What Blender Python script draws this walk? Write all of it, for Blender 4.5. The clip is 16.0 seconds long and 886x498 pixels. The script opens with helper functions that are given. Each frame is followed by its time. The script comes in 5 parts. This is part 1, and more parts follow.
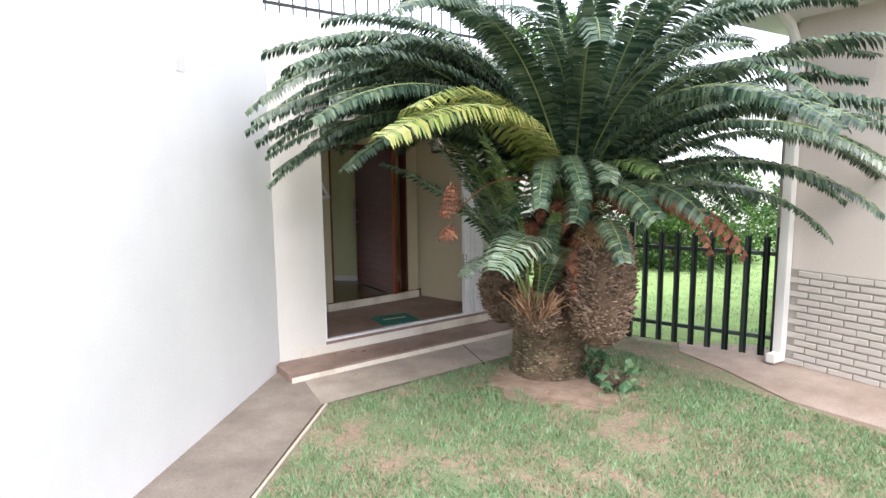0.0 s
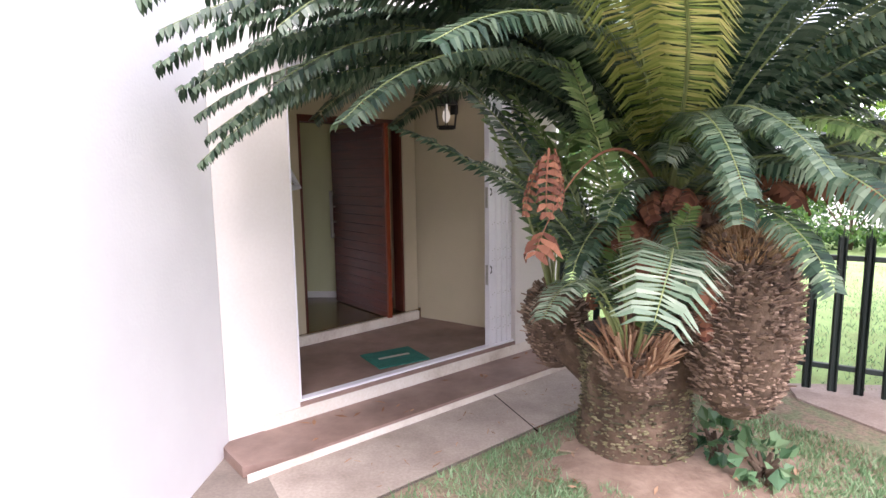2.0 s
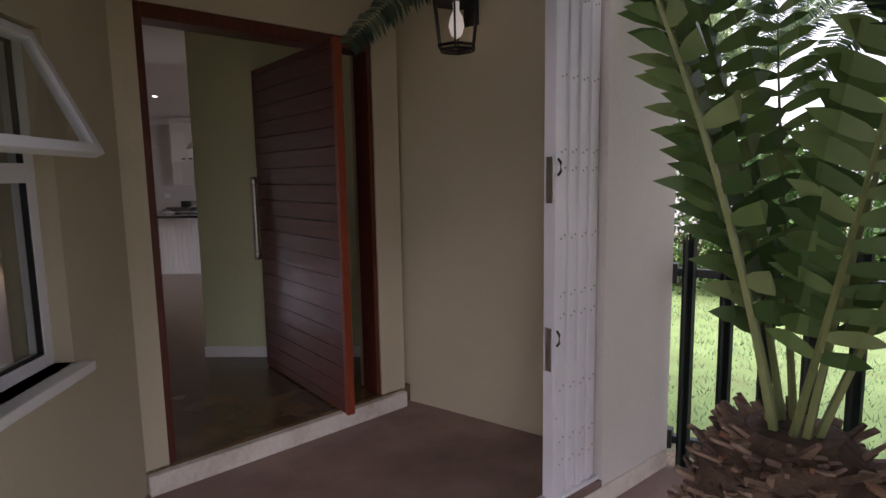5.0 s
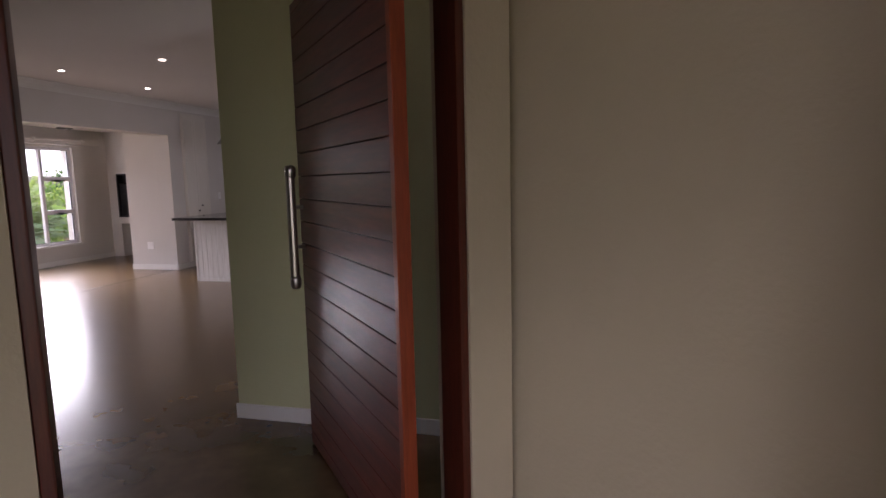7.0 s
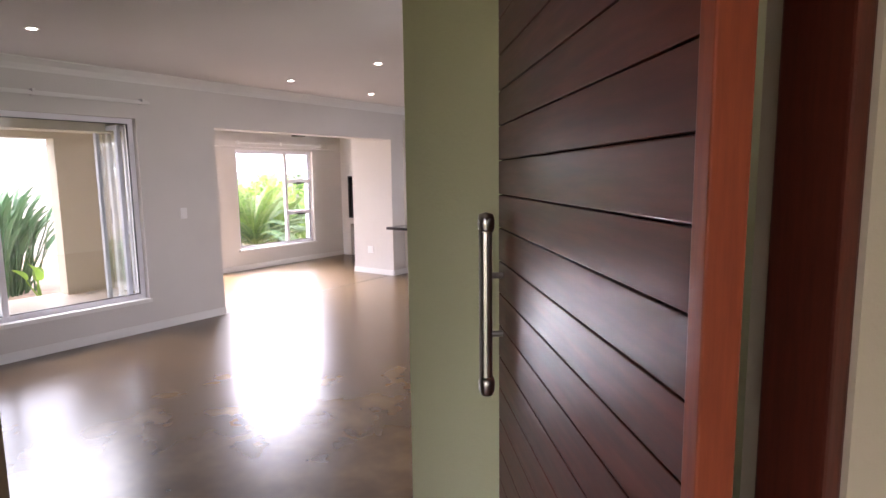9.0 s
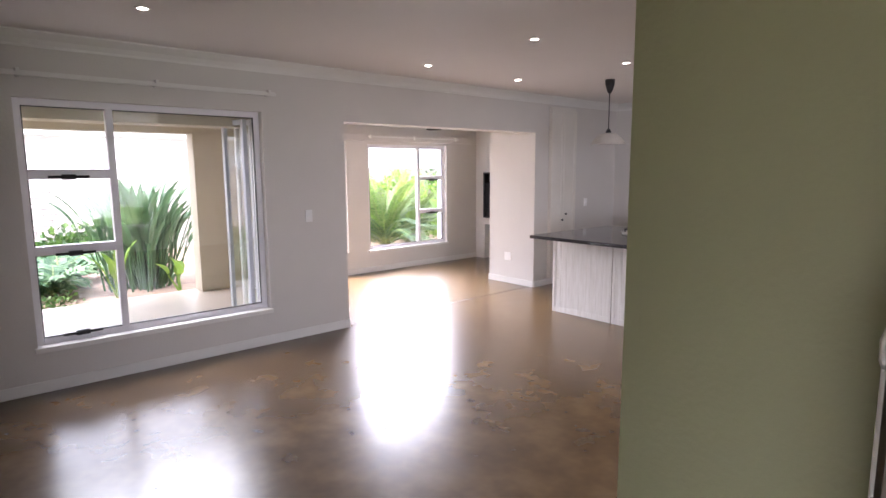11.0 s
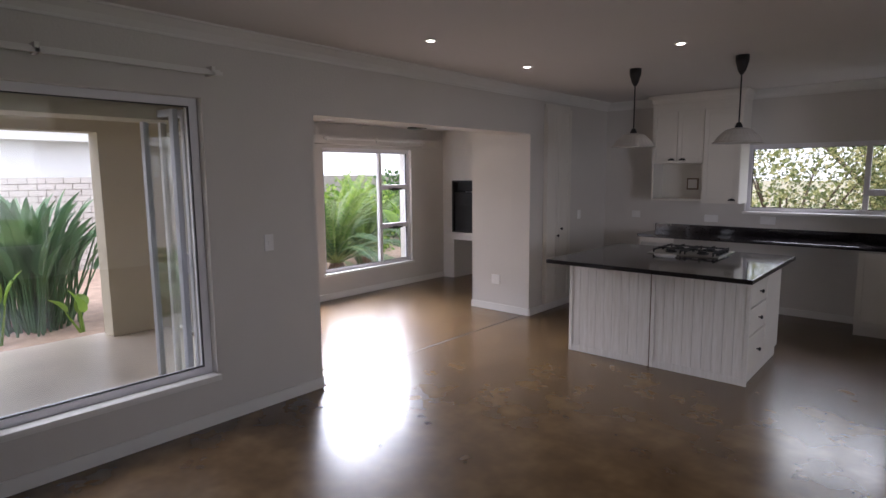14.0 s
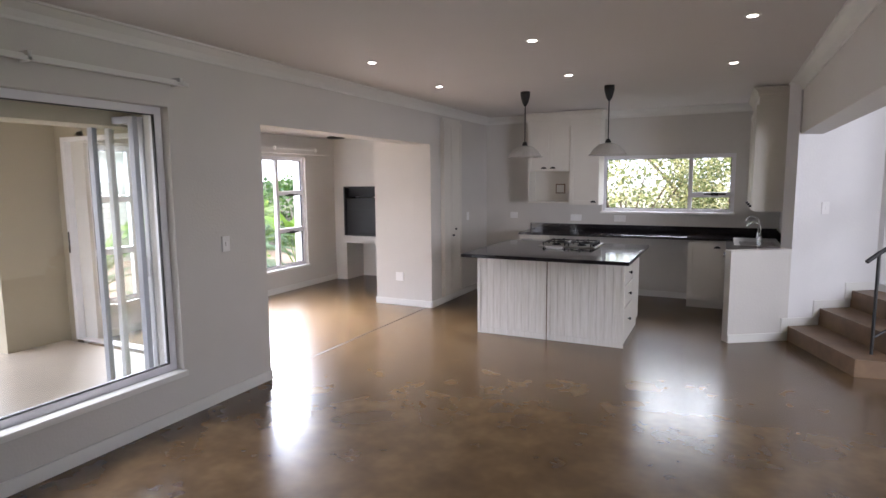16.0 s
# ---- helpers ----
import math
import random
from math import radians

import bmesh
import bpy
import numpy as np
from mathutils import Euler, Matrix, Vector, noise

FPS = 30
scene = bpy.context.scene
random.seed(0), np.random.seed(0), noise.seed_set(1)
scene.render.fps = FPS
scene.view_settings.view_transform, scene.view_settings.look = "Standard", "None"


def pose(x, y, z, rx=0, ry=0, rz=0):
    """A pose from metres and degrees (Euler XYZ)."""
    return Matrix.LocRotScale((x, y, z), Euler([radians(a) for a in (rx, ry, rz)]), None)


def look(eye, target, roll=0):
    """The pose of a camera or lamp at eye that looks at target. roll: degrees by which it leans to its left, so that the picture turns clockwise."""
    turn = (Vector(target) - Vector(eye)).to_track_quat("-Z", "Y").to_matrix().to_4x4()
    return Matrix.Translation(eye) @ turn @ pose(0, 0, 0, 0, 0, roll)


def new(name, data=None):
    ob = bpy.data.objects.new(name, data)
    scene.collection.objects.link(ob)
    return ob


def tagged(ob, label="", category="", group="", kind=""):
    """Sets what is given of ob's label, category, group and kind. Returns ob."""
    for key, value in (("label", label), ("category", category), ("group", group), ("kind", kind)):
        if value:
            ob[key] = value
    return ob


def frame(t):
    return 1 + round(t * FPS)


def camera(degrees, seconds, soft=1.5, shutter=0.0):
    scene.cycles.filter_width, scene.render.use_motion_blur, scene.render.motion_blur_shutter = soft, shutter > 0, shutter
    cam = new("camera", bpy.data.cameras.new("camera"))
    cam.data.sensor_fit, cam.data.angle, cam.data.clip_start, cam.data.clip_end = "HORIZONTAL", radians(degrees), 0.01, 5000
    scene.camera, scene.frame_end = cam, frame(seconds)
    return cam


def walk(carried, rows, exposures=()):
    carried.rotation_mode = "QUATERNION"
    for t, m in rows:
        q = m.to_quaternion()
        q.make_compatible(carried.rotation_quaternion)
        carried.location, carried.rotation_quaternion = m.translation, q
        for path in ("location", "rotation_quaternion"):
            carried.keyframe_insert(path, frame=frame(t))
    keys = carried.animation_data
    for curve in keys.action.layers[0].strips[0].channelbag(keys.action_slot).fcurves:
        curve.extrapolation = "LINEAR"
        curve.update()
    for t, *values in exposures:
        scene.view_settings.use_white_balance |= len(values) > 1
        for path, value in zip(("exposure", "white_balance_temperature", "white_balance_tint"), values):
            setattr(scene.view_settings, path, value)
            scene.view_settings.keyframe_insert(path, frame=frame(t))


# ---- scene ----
cam = camera(75.3, 16.0)
PATH = [
    (0, (7.273, -11.377, 1.77), (7.063, -9.404, 1.516), -0.6),
    (0.5, (7.075, -10.851, 1.711), (6.878, -8.878, 1.454), -0.6),
    (1, (6.857, -10.336, 1.67), (6.675, -8.362, 1.41), -0.7),
    (1.5, (6.668, -9.853, 1.658), (6.529, -7.875, 1.395), -0.8),
    (2, (6.549, -9.313, 1.635), (6.462, -7.333, 1.368), -0.8),
    (2.5, (6.434, -8.777, 1.566), (6.369, -6.795, 1.306), -0.7),
    (3, (6.39, -8.272, 1.564), (6.349, -6.29, 1.3), -0.8),
    (5.5, (6.379, -5.792, 1.385), (6.238, -3.813, 1.134), -1.1),
    (6, (6.335, -5.365, 1.375), (6.104, -3.391, 1.128), -1.2),
    (6.5, (6.253, -4.994, 1.340), (5.915, -3.037, 1.098), -1.3),
    (7, (6.215, -4.686, 1.345), (5.729, -2.762, 1.098), -1.3),
    (7.5, (6.221, -4.402, 1.360), (5.541, -2.537, 1.115), -1.2),
    (8, (6.187, -4.182, 1.435), (5.243, -2.437, 1.185), -1.0),
    (8.5, (5.996, -3.935, 1.462), (4.912, -2.273, 1.213), -0.7),
    (9, (5.794, -3.735, 1.536), (4.629, -2.13, 1.282), -0.8),
    (9.5, (5.608, -3.546, 1.552), (4.36, -2.005, 1.296), -0.7),
    (10, (5.421, -3.32, 1.554), (4.052, -1.885, 1.295), -0.8),
    (10.2, (5.345, -3.277, 1.569), (3.94, -1.879, 1.303), -0.7),
    (12.3, (4.427, -2.728, 1.644), (2.894, -1.472, 1.378), -0.6),
    (12.5, (4.356, -2.677, 1.65), (2.818, -1.427, 1.384), -0.7),
    (13, (4.072, -2.607, 1.643), (2.577, -1.306, 1.377), -0.5),
    (13.5, (3.785, -2.58, 1.639), (2.383, -1.177, 1.377), -0.5),
    (14, (3.56, -2.626, 1.638), (2.253, -1.134, 1.382), -0.5),
    (14.5, (3.439, -2.812, 1.646), (2.348, -1.154, 1.399), -0.5),
    (15, (3.368, -3.036, 1.63), (2.383, -1.313, 1.389), -0.5),
    (15.5, (3.315, -3.294, 1.63), (2.383, -1.54, 1.394), -0.5),
    (16, (3.324, -3.533, 1.63), (2.453, -1.748, 1.394), -0.5),
]
EXPOSURES = [(0.0, 1.23, 6250, 12), (1.0, 1.58, 6250, 20), (2.0, 1.68, 6250, 26), (3.2, 1.35, 6300, 34), (5.3, 1.0, 6300, 30), (6.5, 1.15, 6300, 32), (7.5, 1.65, 6500, 34), (9.0, 2.75, 6300, 30),
             (10.2, 3.0, 6200, 28), (12.3, 1.35, 6100, 25), (13.5, 1.0, 6100, 24), (14.0, 1.25, 6100, 24), (14.5, 1.65, 6100, 23), (15.0, 2.05, 6100, 22), (16.0, 2.25, 6050, 21)]
walk(cam, [(t, look(eye, target, roll)) for t, eye, target, roll in PATH], EXPOSURES)

# ---- world, sun and exposure ----
world = bpy.data.worlds.new("overcast_sky")
scene.world = world
world.use_nodes = True
wn = world.node_tree.nodes
sky = wn.new("ShaderNodeTexSky")
sky.sky_type = "NISHITA"
sky.sun_disc = False
sky.sun_elevation, sky.sun_rotation = radians(53), radians(194)
sky.air_density, sky.dust_density, sky.ozone_density = 1.0, 3.0, 1.0
haze = wn.new("ShaderNodeMix")
haze.data_type = "RGBA"
haze.inputs[0].default_value = 0.75
haze.inputs[7].default_value = (7.5, 7.7, 8.0, 1)
world.node_tree.links.new(sky.outputs[0], haze.inputs[6])
world.node_tree.links.new(haze.outputs[2], wn["Background"].inputs[0])
wn["Background"].inputs[1].default_value = 0.178

sun_data = bpy.data.lights.new("sun", "SUN")
sun_data.energy, sun_data.angle, sun_data.color = 1.45, radians(25), (1.0, 0.96, 0.9)
sun_ob = new("sun", sun_data)
sun_ob.matrix_world = look((20, -20, 30), (17.5, -9.5, 15.5))


def window_light(name, at, yaw, sx, sy, power, fall=1.0, spread=76):
    """An added lamp standing in for skylight through a window: a tilted panel outside it (the hall's is inside) that
    shines along yaw and falls that much a metre.
    """
    data = bpy.data.lights.new(name, "AREA")
    data.shape, data.size, data.size_y, data.energy = "RECTANGLE", sx, sy, power
    data.color, data.spread = (0.95, 0.98, 1.0), radians(spread)
    ob = new(name, data)
    a = radians(yaw)
    ob.matrix_world = look(at, (at[0] + math.cos(a), at[1] + math.sin(a), at[2] - fall))
    return ob


# Added panels brighten the room; the nook beam is aimed for floor reflection.
window_light("nook_window_light", (-3.15, 2.95, 1.75), -28, 1.5, 1.0, 25, 0.64, 60)
window_light("nook_side_window_light", (-3.15, 0.9, 1.75), 0, 1.2, 1.1, 32)
window_light("patio_window_light", (-0.72, -1.72, 1.75), 0, 1.6, 0.9, 3.5)
window_light("kitchen_window_light", (2.6, 5.65, 2.15), -90, 1.55, 0.8, 4)
# Fill lamp inside the unseen hall window, added to brighten the stair wall.
window_light("hall_fill_light", (7.44, -0.7, 1.45), 125, 1.6, 1.5, 20, 0.1, 150)


# ---- materials ----
def material(name, colors, rough=0.7, scale=4.0, detail=6.0, bump=0.0, bump_scale=60.0, metal=0.0, coat=0.0, spec=0.5,
             rough_var=0.0, stretch=(1, 1, 1), island=False, translucent=0.0, fine=0.0, swirl=0.0):
    """A surface with two scales of variation: colours are (position, rgb) stops along a large noise."""
    m = bpy.data.materials.new(name)
    m.use_nodes = True
    nt = m.node_tree
    n, link = nt.nodes, nt.links.new
    bsdf = n["Principled BSDF"]
    tc = n.new("ShaderNodeTexCoord")
    mp = n.new("ShaderNodeMapping")
    mp.inputs["Scale"].default_value = stretch
    link(tc.outputs["Object"], mp.inputs[0])
    nz = n.new("ShaderNodeTexNoise")
    nz.inputs["Scale"].default_value, nz.inputs["Detail"].default_value, nz.inputs["Roughness"].default_value = scale, detail, 0.6
    nz.inputs["Distortion"].default_value = swirl
    link(mp.outputs[0], nz.inputs[0])
    ramp = n.new("ShaderNodeValToRGB")
    el = ramp.color_ramp.elements
    while len(el) < len(colors):
        el.new(0.5)
    for e, (p, c) in zip(el, colors):
        e.position, e.color = p, (*c, 1)
    if island:
        geo = n.new("ShaderNodeNewGeometry")
        mixf = n.new("ShaderNodeMath")
        mixf.operation = "MULTIPLY_ADD"
        mixf.inputs[1].default_value, mixf.inputs[2].default_value = 0.7, -0.35
        link(geo.outputs["Random Per Island"], mixf.inputs[0])
        add = n.new("ShaderNodeMath")
        add.operation = "ADD"
        link(mixf.outputs[0], add.inputs[0])
        link(nz.outputs[0], add.inputs[1])
        link(add.outputs[0], ramp.inputs[0])
    else:
        link(nz.outputs[0], ramp.inputs[0])
    color = ramp.outputs[0]
    if fine:
        nf = n.new("ShaderNodeTexNoise")
        nf.inputs["Scale"].default_value, nf.inputs["Detail"].default_value = bump_scale, 4.0
        link(mp.outputs[0], nf.inputs[0])
        mul = n.new("ShaderNodeMix")
        mul.data_type, mul.blend_type = "RGBA", "OVERLAY"
        mul.inputs[0].default_value = fine
        link(color, mul.inputs[6])
        link(nf.outputs[0], mul.inputs[7])
        color = mul.outputs[2]
    link(color, bsdf.inputs["Base Color"])
    bsdf.inputs["Roughness"].default_value = rough
    if rough_var:
        rm = n.new("ShaderNodeMapRange")
        rm.inputs["To Min"].default_value, rm.inputs["To Max"].default_value = rough - rough_var, rough + rough_var
        nr = n.new("ShaderNodeTexNoise")
        nr.inputs["Scale"].default_value, nr.inputs["Detail"].default_value = scale * 2.3, 5.0
        link(mp.outputs[0], nr.inputs[0])
        link(nr.outputs[0], rm.inputs[0])
        link(rm.outputs[0], bsdf.inputs["Roughness"])
    bsdf.inputs["Metallic"].default_value = metal
    bsdf.inputs["Specular IOR Level"].default_value = spec
    if coat:
        bsdf.inputs["Coat Weight"].default_value, bsdf.inputs["Coat Roughness"].default_value = coat, 0.12
    if bump:
        nb = n.new("ShaderNodeTexNoise")
        nb.inputs["Scale"].default_value, nb.inputs["Detail"].default_value = bump_scale, 5.0
        link(mp.outputs[0], nb.inputs[0])
        bp = n.new("ShaderNodeBump")
        bp.inputs["Strength"].default_value, bp.inputs["Distance"].default_value = bump, 0.02
        link(nb.outputs[0], bp.inputs["Height"])
        link(bp.outputs[0], bsdf.inputs["Normal"])
    if translucent:
        tr = n.new("ShaderNodeBsdfTranslucent")
        link(color, tr.inputs[0])
        mx = n.new("ShaderNodeMixShader")
        mx.inputs[0].default_value = translucent
        link(bsdf.outputs[0], mx.inputs[1])
        link(tr.outputs[0], mx.inputs[2])
        link(mx.outputs[0], n["Material Output"].inputs[0])
    return m


def glass_material(name, tint=(0.96, 0.98, 0.97)):
    """Thin clear pane: a mirror reflection by Fresnel over a straight view through."""
    m = bpy.data.materials.new(name)
    m.use_nodes = True
    n, link = m.node_tree.nodes, m.node_tree.links.new
    n.remove(n["Principled BSDF"])
    clear, gloss, mx, fr = (n.new("ShaderNodeBsdfTransparent"), n.new("ShaderNodeBsdfGlossy"), n.new("ShaderNodeMixShader"), n.new("ShaderNodeLayerWeight"))
    power, scale = n.new("ShaderNodeMath"), n.new("ShaderNodeMath")
    power.operation, power.inputs[1].default_value = "POWER", 5.0
    scale.operation, scale.inputs[1].default_value, scale.inputs[2].default_value = "MULTIPLY_ADD", 0.8, 0.05
    link(fr.outputs["Facing"], power.inputs[0])
    link(power.outputs[0], scale.inputs[0])
    clear.inputs[0].default_value = (*tint, 1)
    gloss.inputs["Roughness"].default_value = 0.01
    fr.inputs[0].default_value = 0.5
    link(scale.outputs[0], mx.inputs[0])
    link(clear.outputs[0], mx.inputs[1])
    link(gloss.outputs[0], mx.inputs[2])
    link(mx.outputs[0], n["Material Output"].inputs[0])
    return m


def glow_material(name, rgb, strength):
    m = bpy.data.materials.new(name)
    m.use_nodes = True
    b = m.node_tree.nodes["Principled BSDF"]
    b.inputs["Emission Color"].default_value = (*rgb, 1)
    b.inputs["Emission Strength"].default_value = strength
    return m


def shades(rgb, lo=0.88, hi=1.06):
    return [(0.3, tuple(c * lo for c in rgb)), (0.7, tuple(min(1, c * hi) for c in rgb))]


M_FACADE = material("weathered_cream_plaster", shades((0.71, 0.67, 0.62), 0.93, 1.04), 0.85, 0.9, 7.0, bump=0.12, bump_scale=45, fine=0.12)
M_GARAGE = material("pinkish_grey_plaster", shades((0.62, 0.555, 0.51), 0.95, 1.03), 0.85, 1.0, 7.0, bump=0.12, bump_scale=45, fine=0.1)
M_PLATE = material("white_switch_plastic", shades((0.88, 0.87, 0.86), 0.98, 1.02), 0.3, 3.0)
M_RISER = material("worn_cream_riser_paint", [(0.3, (0.52, 0.45, 0.37)), (0.5, (0.70, 0.64, 0.55)), (0.75, (0.76, 0.71, 0.63))], 0.7, 3.0, 8.0, bump=0.1, bump_scale=50, fine=0.3)
M_WHITE = material("white_plaster", shades((0.80, 0.79, 0.79), 0.95, 1.03), 0.85, 1.2, bump=0.10, bump_scale=45)
M_CREAM = material("cream_plaster", shades((0.54, 0.475, 0.335), 0.93, 1.04), 0.85, 1.3, bump=0.12, bump_scale=45)
M_ENTRY = material("pale_olive_paint", shades((0.61, 0.625, 0.375), 0.96, 1.03), 0.6, 1.0, bump=0.1, bump_scale=60)
M_INNER = material("interior_paint", shades((0.66, 0.635, 0.60), 0.96, 1.03), 0.6, 1.0, bump=0.12, bump_scale=60)
M_CEIL = material("ceiling_paint", shades((0.72, 0.69, 0.67), 0.97, 1.02), 0.8, 0.7, bump=0.05, bump_scale=40)
M_TRIM = material("white_trim_paint", shades((0.78, 0.77, 0.74), 0.97, 1.02), 0.4, 2.0)
M_ALU = material("white_aluminium", shades((0.81, 0.80, 0.83), 0.96, 1.03), 0.35, 3.0)
M_GREYALU = material("grey_aluminium", shades((0.42, 0.44, 0.49), 0.95, 1.04), 0.35, 3.0)
# Joint colour darkened in place of the shade between bricks.
M_MORTAR = material("shaded_brick_joint", shades((0.38, 0.345, 0.31), 0.8, 1.1), 0.95, 6.0)
M_PATIOW = material("sand_plaster", shades((0.42, 0.375, 0.29), 0.93, 1.04), 0.85, 1.3, bump=0.12, bump_scale=45)
M_FLOOR = material("polished_brown_screed", [(0.25, (0.072, 0.040, 0.0155)), (0.5, (0.110, 0.065, 0.0265)), (0.75, (0.162, 0.102, 0.044))],
                   0.24, 3.0, 3.0, rough_var=0.05, spec=0.8)
M_PORCH = material("brown_porch_screed", [(0.3, (0.17, 0.110, 0.088)), (0.7, (0.31, 0.208, 0.17))], 0.5, 3.0, 8.0, bump=0.08, bump_scale=40, rough_var=0.1)
M_PATH = material("cement_path", [(0.3, (0.17, 0.138, 0.115)), (0.55, (0.26, 0.215, 0.18)), (0.75, (0.34, 0.29, 0.245))], 0.7, 2.2, 8.0, bump=0.2, bump_scale=50, fine=0.3)
M_APRON = material("pale_cement_apron", [(0.3, (0.27, 0.20, 0.16)), (0.6, (0.42, 0.33, 0.28)), (0.8, (0.48, 0.40, 0.34))], 0.8, 1.7, 8.0, bump=0.2, bump_scale=50, fine=0.3)
M_SLAB = material("pale_worn_cement", [(0.3, (0.28, 0.225, 0.185)), (0.55, (0.40, 0.335, 0.285)), (0.75, (0.48, 0.415, 0.36))], 0.7, 2.0, 8.0, bump=0.15, bump_scale=50, fine=0.3)
M_PATIO = material("cream_patio_screed", shades((0.55, 0.48, 0.40), 0.85, 1.08), 0.3, 2.0, 7.0, bump=0.03, bump_scale=20)
M_SOIL = material("bare_soil", [(0.3, (0.23, 0.155, 0.115)), (0.7, (0.42, 0.31, 0.235))], 0.95, 5.0, 8.0, bump=0.7, bump_scale=25)
M_LAWN = material("lawn_ground", [(0.33, (0.34, 0.235, 0.18)), (0.45, (0.30, 0.235, 0.165)), (0.54, (0.23, 0.24, 0.14)), (0.72, (0.17, 0.25, 0.12))], 0.95, 4.5, 9.0, bump=1.0, bump_scale=45, fine=0.7)
M_LAWNB = material("bright_back_lawn", [(0.3, (0.26, 0.33, 0.12)), (0.55, (0.31, 0.46, 0.16)), (0.75, (0.38, 0.54, 0.20))], 0.9, 2.5, 9.0, bump=0.6, bump_scale=60, fine=0.3)
M_RACHIS = material("frond_midrib", [(0.3, (0.16, 0.21, 0.07)), (0.7, (0.30, 0.34, 0.14))], 0.5, 5.0)
M_GRASS = material("grass_blades", [(0.17, (0.48, 0.40, 0.28)), (0.36, (0.15, 0.28, 0.13)), (0.6, (0.24, 0.40, 0.20)), (0.95, (0.44, 0.58, 0.36))], 0.6, 1.2, 4.0, island=True, translucent=0.35)
M_DOOR = material("dark_stained_timber", [(0.2, (0.044, 0.010, 0.007)), (0.5, (0.094, 0.019, 0.011)), (0.8, (0.16, 0.034, 0.018))], 0.34, 3.0, 8.0,
                  bump=0.006, bump_scale=14, stretch=(1.2, 12, 12), rough_var=0.04, spec=0.30)
M_DOOREDGE = material("red_stained_timber", [(0.2, (0.17, 0.028, 0.010)), (0.8, (0.33, 0.066, 0.020))], 0.4, 6.0, 8.0, stretch=(12, 12, 1))
M_FRAME = material("door_frame_timber", [(0.2, (0.05, 0.012, 0.008)), (0.8, (0.14, 0.032, 0.016))], 0.35, 6.0, 8.0, stretch=(12, 12, 1))
M_STEEL = material("brushed_steel", shades((0.52, 0.50, 0.46), 0.8, 1.1), 0.28, 8.0, metal=1.0)
M_CHROME = material("chrome", shades((0.75, 0.75, 0.75), 0.95, 1.02), 0.08, 8.0, metal=1.0)
M_GROOVE = material("dark_groove", shades((0.022, 0.008, 0.006)), 0.95, 5.0, spec=0.1)
M_BLACK = material("black_paint", shades((0.014, 0.014, 0.015)), 0.45, 5.0)
M_FENCE = material("dark_green_fence_paint", shades((0.020, 0.032, 0.028)), 0.45, 5.0)
M_GRANITE = material("black_granite", [(0.35, (0.010, 0.009, 0.010)), (0.6, (0.028, 0.024, 0.026)), (0.75, (0.07, 0.06, 0.06))], 0.07, 60.0, 6.0, spec=0.5)
M_CAB = material("cream_cabinet_paint", shades((0.74, 0.71, 0.65), 0.97, 1.03), 0.45, 3.0, bump=0.03, bump_scale=50)
M_WASHED = material("washed_timber", [(0.3, (0.66, 0.63, 0.58)), (0.7, (0.80, 0.78, 0.75))], 0.55, 4.0, 8.0, bump=0.06, bump_scale=40, stretch=(14, 14, 1))
M_STAIR = material("brown_stair_screed", [(0.3, (0.14, 0.085, 0.05)), (0.7, (0.24, 0.155, 0.09))], 0.4, 4.0, 8.0)
M_GLASS = glass_material("clear_glass")
M_LAMP = glow_material("downlight_glow", (1.0, 0.9, 0.75), 8.0)
M_LANTERN = glow_material("lantern_bulb_glow", (1.0, 0.93, 0.75), 0.15)
M_GREYW = material("grey_weathered_plaster", shades((0.60, 0.56, 0.52), 0.85, 1.06), 0.9, 1.5, 8.0, bump=0.2, bump_scale=30)
M_SHEET = material("weathered_roof_sheet", shades((0.40, 0.41, 0.43), 0.85, 1.08), 0.5, 2.0, 8.0)
M_BRICKW = material("painted_brick", shades((0.56, 0.515, 0.475), 0.88, 1.06), 0.85, 3.0, bump=0.35, bump_scale=35)
M_MAT = material("green_rubber_mat", [(0.3, (0.010, 0.11, 0.085)), (0.7, (0.02, 0.17, 0.13))], 0.8, 12.0, bump=0.5, bump_scale=80)
# The paler stops are raised to imitate sheen on the frond tops.
M_FROND = material("cycad_frond", [(0.2, (0.016, 0.040, 0.025)), (0.5, (0.054, 0.098, 0.058)), (0.85, (0.17, 0.225, 0.145))], 0.30, 2.5, island=True, translucent=0.18)
M_FRONDY = material("cycad_frond_young", [(0.2, (0.13, 0.19, 0.04)), (0.55, (0.30, 0.34, 0.09)), (0.9, (0.52, 0.46, 0.17))], 0.42, 2.5, island=True, translucent=0.3)
M_DEADF = material("dead_frond", [(0.2, (0.13, 0.045, 0.025)), (0.8, (0.31, 0.13, 0.07))], 0.8, 4.0, island=True, translucent=0.15)
M_MOSS = material("mossy_leaf_base", [(0.2, (0.08, 0.072, 0.042)), (0.5, (0.20, 0.165, 0.10)), (0.75, (0.29, 0.27, 0.14)), (0.95, (0.46, 0.36, 0.26))], 0.95, 5.0, island=True, bump=0.4, bump_scale=60)
M_STUB = material("cut_leaf_base", [(0.2, (0.08, 0.052, 0.036)), (0.45, (0.22, 0.145, 0.10)), (0.75, (0.34, 0.235, 0.17)), (0.99, (0.50, 0.37, 0.27))], 0.9, 9.0, island=True, bump=0.4, bump_scale=60)
M_STALK = material("dry_leaf_stalk", [(0.2, (0.20, 0.10, 0.055)), (0.5, (0.33, 0.18, 0.10)), (0.85, (0.50, 0.32, 0.20))], 0.85, 6.0, island=True, bump=0.3, bump_scale=60)
